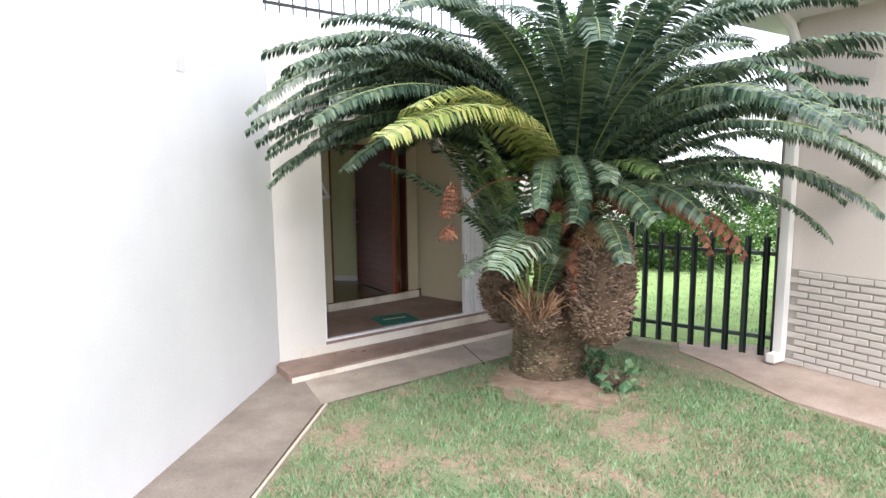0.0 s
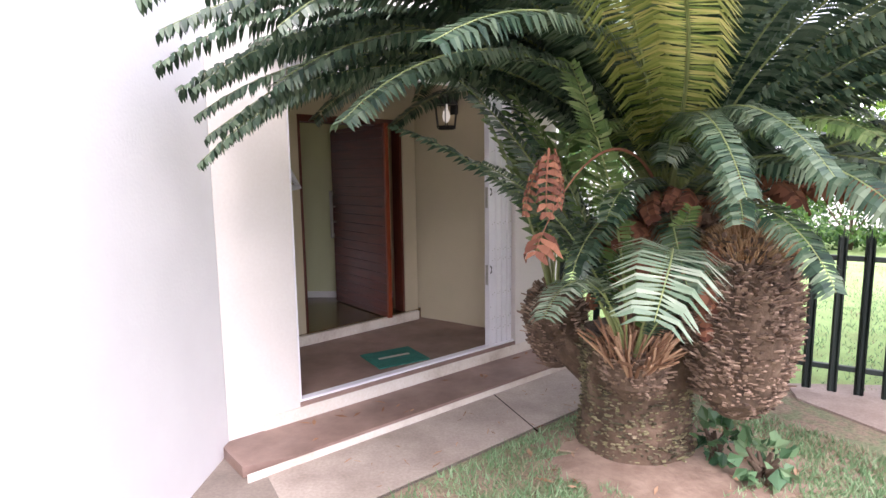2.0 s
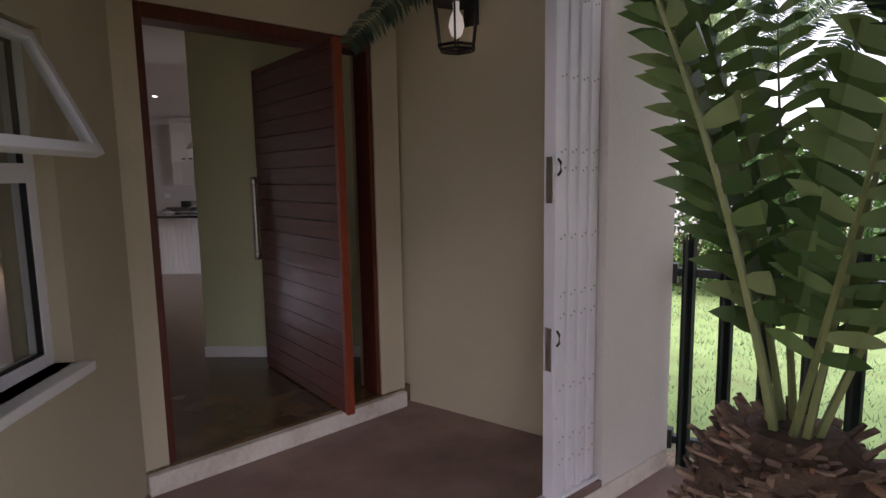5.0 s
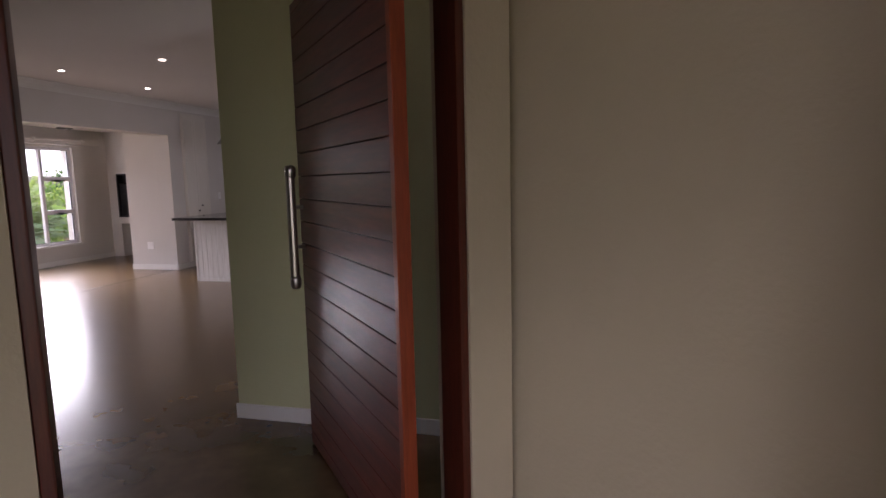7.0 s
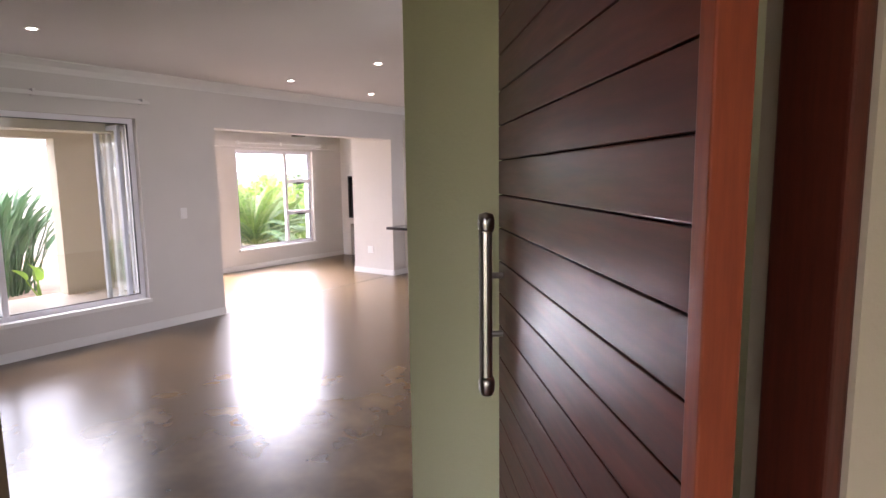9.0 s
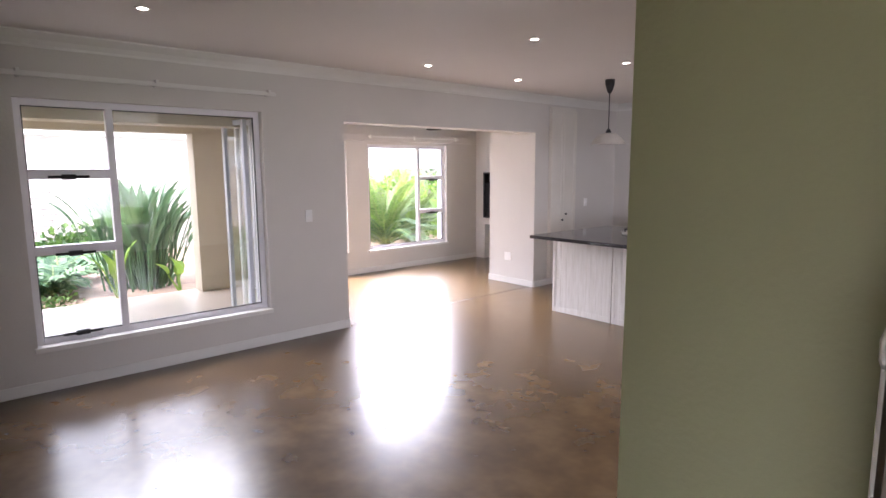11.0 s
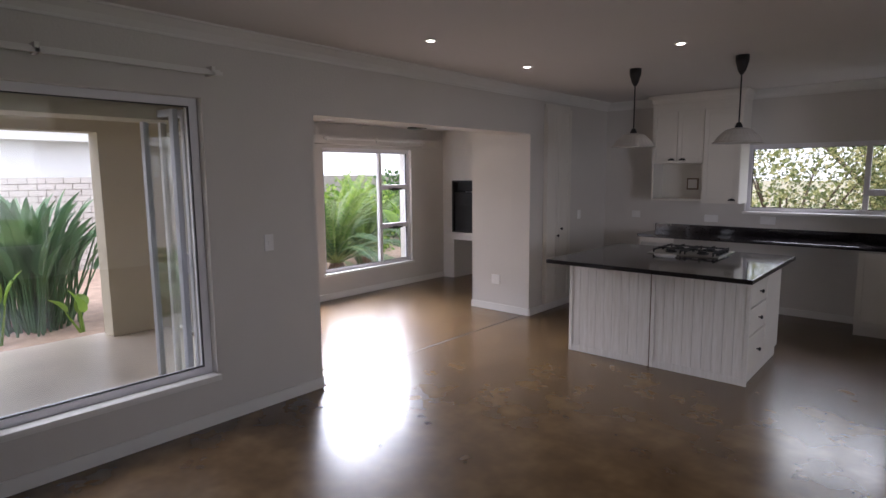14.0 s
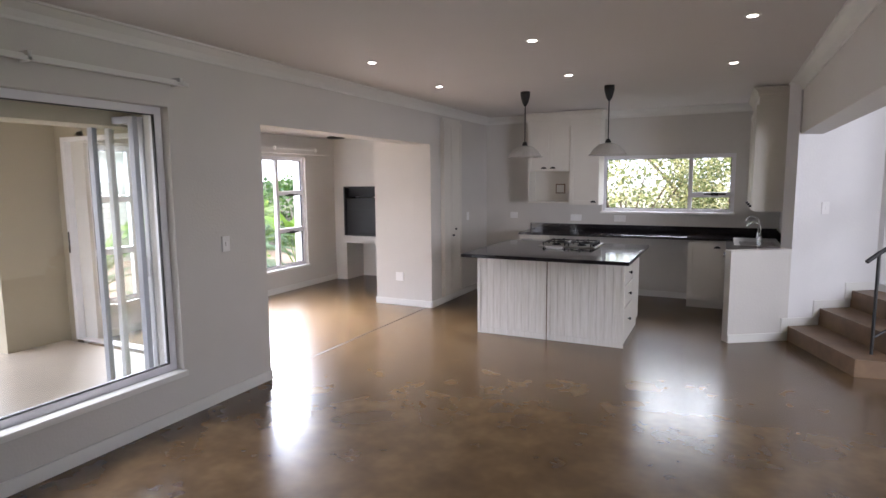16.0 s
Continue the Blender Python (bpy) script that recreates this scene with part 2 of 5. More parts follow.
M_BARK = material("cycad_bark", [(0.25, (0.045, 0.030, 0.020)), (0.5, (0.12, 0.078, 0.05)), (0.75, (0.24, 0.165, 0.115))], 0.95, 7.0, 9.0, bump=1.0, bump_scale=25)
M_LEAF = material("garden_leaf", [(0.2, (0.025, 0.075, 0.018)), (0.5, (0.06, 0.14, 0.03)), (0.85, (0.13, 0.23, 0.05))], 0.45, 2.0, island=True, translucent=0.3)
M_LEAFB = material("bright_leaf", [(0.2, (0.09, 0.20, 0.03)), (0.5, (0.19, 0.33, 0.05)), (0.85, (0.35, 0.46, 0.10))], 0.45, 2.0, island=True, translucent=0.4)
M_LEAFY = material("yellow_green_leaf", [(0.2, (0.07, 0.10, 0.035)), (0.5, (0.22, 0.26, 0.09)), (0.85, (0.55, 0.50, 0.24))], 0.5, 2.0, island=True, translucent=0.4)
M_TWIG = material("twig_bark", shades((0.11, 0.075, 0.05), 0.7, 1.2), 0.9, 8.0, bump=0.4, bump_scale=40)


# ---- mesh helpers ----
def part(name, bm, mat, parent=None, label="", smooth=False):
    me = bpy.data.meshes.new(name)
    bm.to_mesh(me)
    bm.free()
    me.materials.append(mat)
    if smooth:
        for p in me.polygons:
            p.use_smooth = True
    ob = new(name, me)
    if parent:
        ob.parent = parent
    return tagged(ob, label)


def raw(name, verts, faces, mat, parent=None, label="", smooth=False):
    me = bpy.data.meshes.new(name)
    me.from_pydata(verts, [], faces)
    me.materials.append(mat)
    if smooth:
        for p in me.polygons:
            p.use_smooth = True
    ob = new(name, me)
    if parent:
        ob.parent = parent
    return tagged(ob, label)


def thing(name, label, category, m=None, group="", kind=""):
    ob = new(name)
    ob.empty_display_size = 0.1
    if m is not None:
        ob.matrix_world = m
    return tagged(ob, label, category, group, kind)


def box(bm, lo, hi, m=None, bevel=0.0):
    """A box from corner to corner, with bevelled edges where asked."""
    made = bmesh.ops.create_cube(bm, size=1.0)["verts"]
    s = [h - l for l, h in zip(lo, hi)]
    c = [(h + l) / 2 for l, h in zip(lo, hi)]
    for v in made:
        v.co = Vector((v.co.x * s[0] + c[0], v.co.y * s[1] + c[1], v.co.z * s[2] + c[2]))
    if bevel:
        edges = list({e for v in made for e in v.link_edges})
        made = list({v for f in bmesh.ops.bevel(bm, geom=edges, offset=bevel, segments=2, affect="EDGES", profile=0.6)["faces"] for v in f.verts} | set(v for v in made if v.is_valid))
    if m is not None:
        bmesh.ops.transform(bm, matrix=m, verts=[v for v in made if v.is_valid])
    return bm


def boxes(*items, m=None, bevel=0.0):
    bm = bmesh.new()
    for lo, hi in items:
        box(bm, lo, hi, m, bevel)
    return bm


def lathe(profile, seg=20, m=None, bm=None):
    """A turned body from (radius, height) pairs."""
    bm = bm or bmesh.new()
    rings = []
    for r, z in profile:
        rings.append([bm.verts.new((r * math.cos(2 * math.pi * i / seg), r * math.sin(2 * math.pi * i / seg), z)) for i in range(seg)])
    for a, b in zip(rings, rings[1:]):
        for i in range(seg):
            bm.faces.new((a[i], a[(i + 1) % seg], b[(i + 1) % seg], b[i]))
    if profile[0][0] > 1e-4:
        bm.faces.new(list(reversed(rings[0])))
    if profile[-1][0] > 1e-4:
        bm.faces.new(rings[-1])
    if m is not None:
        bmesh.ops.transform(bm, matrix=m, verts=[v for r in rings for v in r])
    return bm


def tube(points, radius, seg=8, bm=None, taper=1.0):
    """A round bar along points."""
    bm = bm or bmesh.new()
    pts = [Vector(p) for p in points]
    rings = []
    for i, p in enumerate(pts):
        d = (pts[min(i + 1, len(pts) - 1)] - pts[max(i - 1, 0)]).normalized()
        q = d.to_track_quat("Z", "Y")
        r = radius * (1 + (taper - 1) * i / (len(pts) - 1))
        rings.append([bm.verts.new(p + q @ Vector((r * math.cos(2 * math.pi * k / seg), r * math.sin(2 * math.pi * k / seg), 0))) for k in range(seg)])
    for a, b in zip(rings, rings[1:]):
        for k in range(seg):
            bm.faces.new((a[k], a[(k + 1) % seg], b[(k + 1) % seg], b[k]))
    bm.faces.new(list(reversed(rings[0])))
    bm.faces.new(rings[-1])
    return bm


def prism(poly, z0, z1, bm=None):
    """A flat-topped solid over a plan outline, listed anticlockwise."""
    bm = bm or bmesh.new()
    lo = [bm.verts.new((x, y, z0)) for x, y in poly]
    hi = [bm.verts.new((x, y, z1)) for x, y in poly]
    n = len(poly)
    bm.faces.new(hi)
    bm.faces.new(list(reversed(lo)))
    for i in range(n):
        bm.faces.new((lo[i], lo[(i + 1) % n], hi[(i + 1) % n], hi[i]))
    return bm


def along(p0, p1):
    """Pose with its x axis along the plan line p0 to p1 and y to the left of it."""
    a = math.atan2(p1[1] - p0[1], p1[0] - p0[0])
    return pose(p0[0], p0[1], 0, 0, 0, math.degrees(a))


def wall(name, p0, p1, thick, z0, z1, mat, openings=(), label="", back=None):
    """A wall whose visible face runs from p0 to p1, its thickness to the left of that line. openings: (s0, s1, z0, z1) along it."""
    length = math.dist(p0, p1)
    ss = sorted({0.0, length, *[min(max(v, 0), length) for o in openings for v in o[:2]]})
    zs = sorted({z0, z1, *[min(max(v, z0), z1) for o in openings for v in o[2:]]})

    def solid(i, j):
        if not (0 <= i < len(ss) - 1 and 0 <= j < len(zs) - 1):
            return False
        s, z = (ss[i] + ss[i + 1]) / 2, (zs[j] + zs[j + 1]) / 2
        return not any(o[0] < s < o[1] and o[2] < z < o[3] for o in openings)

    verts, faces, index = [], [], {}

    def v(s, y, z):
        key = (round(s, 4), round(y, 4), round(z, 4))
        if key not in index:
            index[key] = len(verts)
            verts.append((s, y, z))
        return index[key]

    t = thick
    for i in range(len(ss) - 1):
        for j in range(len(zs) - 1):
            if not solid(i, j):
                continue
            a, b, c, d = ss[i], ss[i + 1], zs[j], zs[j + 1]
            faces.append((v(a, 0, c), v(b, 0, c), v(b, 0, d), v(a, 0, d)))
            faces.append((v(b, t, c), v(a, t, c), v(a, t, d), v(b, t, d)))
            if not solid(i - 1, j):
                faces.append((v(a, t, c), v(a, 0, c), v(a, 0, d), v(a, t, d)))
            if not solid(i + 1, j):
                faces.append((v(b, 0, c), v(b, t, c), v(b, t, d), v(b, 0, d)))
            if not solid(i, j - 1):
                faces.append((v(a, t, c), v(b, t, c), v(b, 0, c), v(a, 0, c)))
            if not solid(i, j + 1):
                faces.append((v(a, 0, d), v(b, 0, d), v(b, t, d), v(a, t, d)))
    ob = raw(name, verts, faces, mat)
    ob.matrix_world = along(p0, p1)
    if back:
        ob.data.materials.append(back)
        for p in ob.data.polygons:
            if p.normal.y > 0.5:
                p.material_index = 1
    return tagged(ob, label, "wall", kind="structure")


def window(name, label, m, width, height, bars=(), rails=(), depth=0.06, face=0.05, sashes=(), glazed=True):
    """A framed window in a pose whose x runs along it and z up. bars: x of mullions; rails: (x0, x1, z) of transoms; sashes: bays with stays."""
    w = thing(name, label, "window", m, kind="structure")
    h = depth / 2
    part("window_frame", boxes(((0, -h, 0), (face, h, height)), ((width - face, -h, 0), (width, h, height)),
                               ((face, -h, 0), (width - face, h, face)), ((face, -h, height - face), (width - face, h, height)), bevel=0.004), M_ALU, w)
    for x in bars:
        part("mullion", boxes(((x - face / 2, -h, face), (x + face / 2, h, height - face)), bevel=0.004), M_ALU, w)
    for x0, x1, z in rails:
        part("transom", boxes(((x0, -h, z - face * 0.7), (x1, h, z + face * 0.7)), bevel=0.004), M_ALU, w)
    if glazed:
        xs = [face, *[x for x in bars], width - face]
        for a, b in zip(xs, xs[1:]):
            cuts = sorted(z for x0, x1, z in rails if x0 < (a + b) / 2 < x1)
            zs = [face, *cuts, height - face]
            for c, d in zip(zs, zs[1:]):
                pane = part("pane", boxes(((a, -0.003, c), (b, 0.003, d))), M_GLASS, w, "clear glass")
                pane.visible_shadow = False
    e, y0, y1 = face + 0.007, -h * 0.8, -0.004
    part("gasket", boxes(((face, y0, face), (e, y1, height - face)), ((width - e, y0, face), (width - face, y1, height - face)),
                         ((e, y0, face), (width - e, y1, e)), ((e, y0, height - e), (width - e, y1, height - face))), M_BLACK, w, "thin black rubber gasket")
    for x, z in sashes:
        bm = tube([(x - 0.13, -h - 0.022, z), (x - 0.04, -h - 0.03, z), (x + 0.13, -h - 0.022, z)], 0.011, 6)
        box(bm, (x - 0.045, -h - 0.03, z - 0.02), (x + 0.045, -h, z + 0.018), bevel=0.004)
        part("window_stay", bm, M_BLACK, w, "black window stay")
    return w

# ---- setting: levels and plan ----
G, TREAD, PORCH, CEIL = -0.33, -0.244, -0.115, 2.57
OP0, OP1 = (5.253, -5.144), (7.03, -3.53)          # porch opening, along the facade
FD = Vector((OP1[0] - OP0[0], OP1[1] - OP0[1])).normalized()   # facade direction
FN = Vector((FD.y, -FD.x))                         # out of the house
DOOR0, DOOR1 = (4.80, -3.69), (5.94, -2.56)        # front door wall, porch side

# ground and floors
tagged(raw("ground", [(-150, -150, G - 0.012), (150, -150, G - 0.012), (150, 150, G - 0.012), (-150, 150, G - 0.012)], [(0, 1, 2, 3)], M_LAWN),
       "lawn with bare patches running out all round", "lawn", kind="structure")
tagged(part("floor", prism([(-2.52, 0.05), (0.0, 0.05), (0.0, -7.0), (4.6, -7.0), (4.6, -3.85), (4.80, -3.69), (5.94, -2.56), (6.3, -1.8), (7.5, -1.8), (7.5, 6.0), (-2.52, 6.0)], G, 0.0), M_FLOOR),
       "polished mottled brown screed floor", "floor", kind="structure")
tagged(part("floor_joint", boxes(((-0.084, 0.0, 0.0), (-0.066, 3.0, 0.0015))), M_BLACK), "thin dark joint in the screed floor", "joint", kind="structure")
tagged(part("porch_floor", prism([(4.7, -3.95), (OP0[0] - 0.35, OP0[1] + 0.2), OP0, OP1, (7.1, -3.2), (5.95, -2.5), DOOR1, DOOR0], G, PORCH), M_PORCH),
       "brown screed porch floor", "floor", kind="structure")
tagged(part("patio_floor", prism([(-3.15, -7.0), (-0.25, -7.0), (-0.25, 0.05), (-3.15, 0.05)], G, -0.01), M_PATIO), "cream screed patio floor", "floor", kind="structure")


def off(p, along_d, out):
    return (p[0] + FD.x * along_d + FN.x * out, p[1] + FD.y * along_d + FN.y * out)


# entrance steps and cement paths
tagged(part("entrance_step", prism([off(OP0, -0.62, 0.42), off(OP0, -0.62, 0.0), off(OP1, 0.62, 0.0), off(OP1, 0.62, 0.50), off(OP0, -0.3, 0.50)][::-1], G, TREAD), M_PORCH),
       "low brown screed step before the porch", "step", kind="structure")
tagged(part("step_riser", boxes(((-0.62, -0.505, G), (3.05, -0.498, TREAD - 0.022)), m=along(OP0, OP1)), M_RISER), "worn cream painted step riser", "riser", kind="structure")
tagged(part("porch_riser", boxes(((-0.3, -0.012, TREAD), (3.0, -0.004, PORCH - 0.03)), m=along(OP0, OP1)), M_RISER), "worn cream painted porch riser", "riser", kind="structure")
tagged(part("path", prism([(4.84, -14), (5.66, -14), (5.60, -6.43), (6.92, -5.22), (7.45, -4.75), (7.9, -4.2), (7.6, -3.2), (6.9, -3.6), (5.2, -5.1), (4.84, -5.6)], G - 0.05, G + 0.008), M_PATH),
       "weathered cement path along the house", "path", kind="structure")
tagged(part("path_slab", prism([(5.60, -6.43), (6.92, -5.22), (7.45, -4.75), (7.9, -4.2), (7.6, -3.2), (6.9, -3.6), (5.3, -5.02), (4.96, -5.42)], G - 0.04, G + 0.012), M_SLAB),
       "pale worn cement slab before the entrance step", "path", kind="structure")
tagged(part("path_edging", boxes(((5.635, -14, G - 0.05), (5.66, -6.43, G + 0.02))), M_PATIO), "thin pale edge of the path", "edging", kind="structure")
tagged(part("pavement", prism([(9.45, -4.15), (9.35, -4.5), (9.62, -5.1), (9.9, -5.98), (10.38, -6.54), (11.2, -7.4), (13.0, -9.0), (14.0, -7.5), (10.42, -4.72), (10.42, -4.2)], G - 0.05, G + 0.006), M_APRON),
       "pale cement apron along the garage wall", "pavement", kind="structure")

tagged(part("path_joint", boxes(((0.0, 0.0, G + 0.006), (0.9, 0.008, G + 0.0145)), m=along((6.72, -4.35), (7.05, -5.15))), M_GROOVE), "thin dark joint across the path", "joint", kind="structure")
# exterior walls of the house
wall("wall_west", (4.84, -14), (4.84, -5.52), 0.26, G - 0.05, 5.2, M_WHITE, label="tall smooth white plaster wall")
wall("wall_facade", (4.84, -5.515), off(OP1, 0.62, 0.0), 0.24, G - 0.05, 3.45, M_FACADE,
     [(math.dist((4.84, -5.515), OP0), math.dist((4.84, -5.515), OP1), -1.0, 2.45)], "cream plaster entrance wall with the porch opening", M_CREAM)
wall("wall_porch_right", (5.92, -2.47), (6.98, -3.16), 0.24, G, 2.62, M_CREAM, label="cream plaster porch side wall")
wall("wall_return", off(OP1, 0.62, 0.0), (6.4, -1.75), 0.22, G - 0.05, 3.45, M_FACADE, label="plaster return wall of the porch")
DL = math.dist(DOOR0, DOOR1)
wall("wall_door", DOOR0, DOOR1, 0.24, G, 2.75, M_CREAM, [(0.108, DL - 0.188, -1.0, 2.22)], "cream plaster wall round the front door", M_INNER)
wall("wall_porch_left", (OP0[0] - 0.28, OP0[1] + 0.1), (4.80, -3.69), 0.22, G, 2.75, M_CREAM, [(0.05, 0.86, 0.72, 1.95)], "cream plaster porch wall with a window")
tagged(part("porch_ceiling", prism([(4.6, -3.8), (5.0, -5.1), (6.95, -3.32), (5.9, -2.4)], 2.62, 2.72), M_WHITE), "white porch ceiling", "ceiling", kind="structure")

# interior walls
wall("wall_long", (0, -7.0), (0, 4.85), 0.25, G, CEIL, M_INNER, [(4.36, 6.155, 0.335, 2.13), (7.0, 9.94, -1.0, 2.085)],
     "greige painted wall with a wide window and an opening to the nook", M_CREAM)
wall("wall_nib", (-0.83, 2.94), (-0.25, 2.94), 0.22, 0, 2.3, M_INNER, label="greige wall nib beside the nook")
wall("wall_nook", (-2.52, 0.165), (-2.52, 4.6), 0.25, G, 2.45, M_INNER, [(0.035, 1.425, 0.345, 2.03), (1.81, 3.44, 0.345, 2.005)],
     "greige nook wall with two garden windows", M_CREAM)
wall("wall_braai", (-2.52, 4.33), (-0.25, 4.33), 0.55, 0, 2.45, M_INNER, [(0.19, 1.19, 0.74, 1.55), (0.22, 1.19, -0.5, 0.62)], "greige chimney wall with a built-in fireplace")
tagged(part("chimney_back", boxes(((-2.5, 4.82, 0.0), (-1.1, 4.87, 2.3)), ((-1.33, 4.35, 0.0), (-1.30, 4.82, 0.62))), M_INNER), "plastered back of the chimney", "wall", kind="structure")
wall("wall_kitchen", (0, 4.85), (4.2, 4.85), 0.25, G, CEIL, M_INNER, [(1.765, 3.45, 1.175, 1.955)], "greige kitchen wall with a window", M_WHITE)
wall("wall_sink", (3.97, 4.85), (3.97, 3.235), 0.2, 0, CEIL, M_INNER, label="greige kitchen side wall")
wall("wall_header", (3.97, 3.233), (3.97, -0.5), 0.2, 2.05, CEIL, M_INNER, label="greige beam over the opening to the stairs")
ST0, ST1 = (3.416, 2.707), (3.955, 3.062)
STAIR_END = 0.95
SD = Vector((ST1[0] - ST0[0], ST1[1] - ST0[1])).normalized()
SE = (ST1[0] + SD.x * STAIR_END, ST1[1] + SD.y * STAIR_END)
wall("wall_stair", ST1, SE, 0.16, 0, CEIL, M_WHITE, label="white wall beside the stairs")
LE = (SE[0] + SD.y * 1.75, SE[1] - SD.x * 1.75)
wall("wall_landing", SE, LE, 0.2, 0, CEIL, M_WHITE, [(0.06, 1.46, 0.56, 2.25)], "white landing wall with a tall window")
tagged(part("wall_low", prism([ST0, ST1, (3.97, 3.2), (3.90, 3.17), (3.365, 2.80)], 0, 0.925), M_INNER), "low greige wall closing the kitchen counter", "wall", kind="structure")
wall("wall_entry", (4.28, -1.9), (6.5, -1.9), 0.2, 0, CEIL, M_ENTRY, label="cream wall facing the front door")
wall("wall_south", (4.6, -7.0), (0, -7.0), 0.2, 0, CEIL, M_INNER, label="plain end wall of the room")
# The opening in wall_hall is added to let light in; it stays unseen.
wall("wall_hall", (7.5, 6.0), (7.5, -1.9), 0.2, 0, CEIL, M_WHITE, [(5.8, 7.6, 0.5, 2.3)], label="white hall wall with an unseen added window")
wall("wall_back", (3.9, 6.0), (7.5, 6.0), 0.2, 0, CEIL, M_WHITE, label="white hall end wall")
tagged(part("ceiling", prism([(-0.25, -7.2), (4.85, -7.2), (4.6, -3.7), (5.9, -2.4), (6.3, -1.8), (7.7, -1.8), (7.7, 6.2), (3.9, 6.2), (3.9, 5.1), (-0.25, 5.1)], CEIL, CEIL + 0.15), M_CEIL),
       "white plasterboard ceiling", "ceiling", kind="structure")
tagged(part("nook_ceiling", prism([(-2.8, 0.0), (-0.25, 0.0), (-0.25, 4.9), (-2.8, 4.9)], 2.32, 2.47), M_CEIL), "white nook ceiling", "ceiling", kind="structure")

# patio shell
wall("wall_patio", (-2.87, -7.0), (-2.87, 0.12), 0.25, G, 2.5, M_PATIOW, [(0.6, 6.49, -1.0, 2.09)], "cream patio wall with a wide garden opening")
wall("wall_patio_end", (-2.87, 0.10), (-0.41, 0.10), 0.12, G, 2.5, M_PATIOW, [(0.1, 2.47, -1.0, 2.1)], "cream patio wall with a folding door opening", M_INNER)
tagged(part("wall_patio_pier", boxes(((-0.41, -0.13, G), (-0.25, -0.01, 2.5))), M_PATIOW), "cream pier beside the folding door", "wall", kind="structure")
tagged(part("patio_ceiling", prism([(-3.12, -7.0), (-0.25, -7.0), (-0.25, 0.1), (-3.12, 0.1)], 2.3, 2.5), M_PATIOW), "sand-coloured patio ceiling", "ceiling", kind="structure")
tagged(part("patio_beam", boxes(((-0.75, -6.9, 2.02), (-0.45, 0.09, 2.3))), M_PATIOW), "cream beam under the patio ceiling", "beam", kind="structure")

# skirting and cornice
SK = [((0.0, -6.9), (0.0, 0.0)), ((0.0, 2.94), (0.0, 4.85)), ((-0.84, 2.94), (0.0, 2.94)), ((-2.52, 0.24), (-2.52, 4.33)), ((0.0, 4.85), (2.95, 4.85)),
      (ST0, ST1), ((4.27, -1.9), (6.4, -1.9)), ((0.0, 0.0), (-0.25, 0.0))]
for p, q in SK:
    tagged(part("baseboard", boxes(((0, -0.014, 0.0), (math.dist(p, q), 0.0, 0.085)), m=along(p, q), bevel=0.003), M_TRIM), "white painted skirting board", "skirting", kind="structure")


def cornice(p, q, size=0.10):
    m = along(p, q)
    length = math.dist(p, q)
    prof = [(0, 0), (0, -size), (-0.012, -size), (-0.014, -size * 0.84), (-size * 0.35, -size * 0.5), (-size * 0.8, -size * 0.14), (-size * 0.98, -size * 0.12), (-size, 0)]
    verts = [(x, y, CEIL + z) for x in (0.0, length) for y, z in prof]
    n = len(prof)
    faces = [(i, (i + 1) % n, n + (i + 1) % n, n + i) for i in range(n)] + [tuple(range(n))[::-1], tuple(range(n, 2 * n))]
    ob = raw("cornice", verts, faces, M_TRIM)
    ob.matrix_world = m
    tagged(ob, "white moulded ceiling cornice", "cornice", kind="structure")


cornice((0, -7), (0, 4.85))
cornice((0, 4.85), (3.97, 4.85))
cornice((3.97, 4.85), (3.97, -0.5))

# windows
window("window_1", "wide white aluminium window onto the patio, three top-hung sashes", pose(-0.10, -2.64, 0.335, 0, 0, 90), 1.795, 1.795, bars=(0.60,),
       rails=((0.05, 0.58, 1.26), (0.05, 0.58, 0.70)), sashes=((0.3, 1.24), (0.3, 0.67), (0.3, 0.06)))
window("window_2", "white aluminium garden window with a side light of three panes", pose(-2.60, 1.975, 0.345, 0, 0, 90), 1.63, 1.66, bars=(1.05,),
       rails=((1.07, 1.58, 1.12), (1.07, 1.58, 0.56)), sashes=((1.32, 1.09), (1.32, 0.53)))
window("window_3", "white aluminium garden window of the nook", pose(-2.60, 0.2, 0.345, 0, 0, 90), 1.39, 1.685, bars=(0.5,), rails=((0.05, 0.48, 1.12), (0.05, 0.48, 0.56)))
window("window_4", "white aluminium kitchen window over the counter", pose(1.765, 4.93, 1.175), 1.685, 0.78, bars=(1.15,), rails=((1.17, 1.64, 0.24),), sashes=((1.45, 0.25),))
window("window_7", "tall white aluminium window on the stair landing", along(SE, LE) @ pose(0.06, 0.12, 0.56), 1.40, 1.69, bars=(0.7,))
# Unseen window, added as a light source for the stairs.
window("added_hall_window", "unseen white aluminium window added to light the stair hall", pose(7.6, 0.2, 0.5, 0, 0, -90), 1.8, 1.8, bars=(0.9,))
tagged(part("sill", boxes(((-0.06, -2.66, 0.30), (0.03, -0.83, 0.340)), bevel=0.006), M_TRIM), "white painted window sill", "sill", kind="structure")
tagged(part("sill", boxes(((-2.565, 1.95, 0.315), (-2.49, 3.63, 0.350)), bevel=0.006), M_TRIM), "white painted window sill", "sill", kind="structure")
tagged(part("sill", boxes(((1.75, 4.80, 1.15), (3.46, 4.898, 1.180)), bevel=0.005), M_TRIM), "white painted window sill", "sill", kind="structure")

# ---- entrance: door, frame, gate ----
DM = along(DOOR0, DOOR1)
fr = thing("door_frame", "dark red stained timber front door frame", "door frame", DM, kind="structure")
for lo, hi in (((0.108, 0.01, 0.0), (0.146, 0.15, 2.22)), ((DL - 0.222, 0.01, 0.0), (DL - 0.188, 0.16, 2.22)), ((0.146, 0.01, 2.15), (DL - 0.222, 0.16, 2.22))):
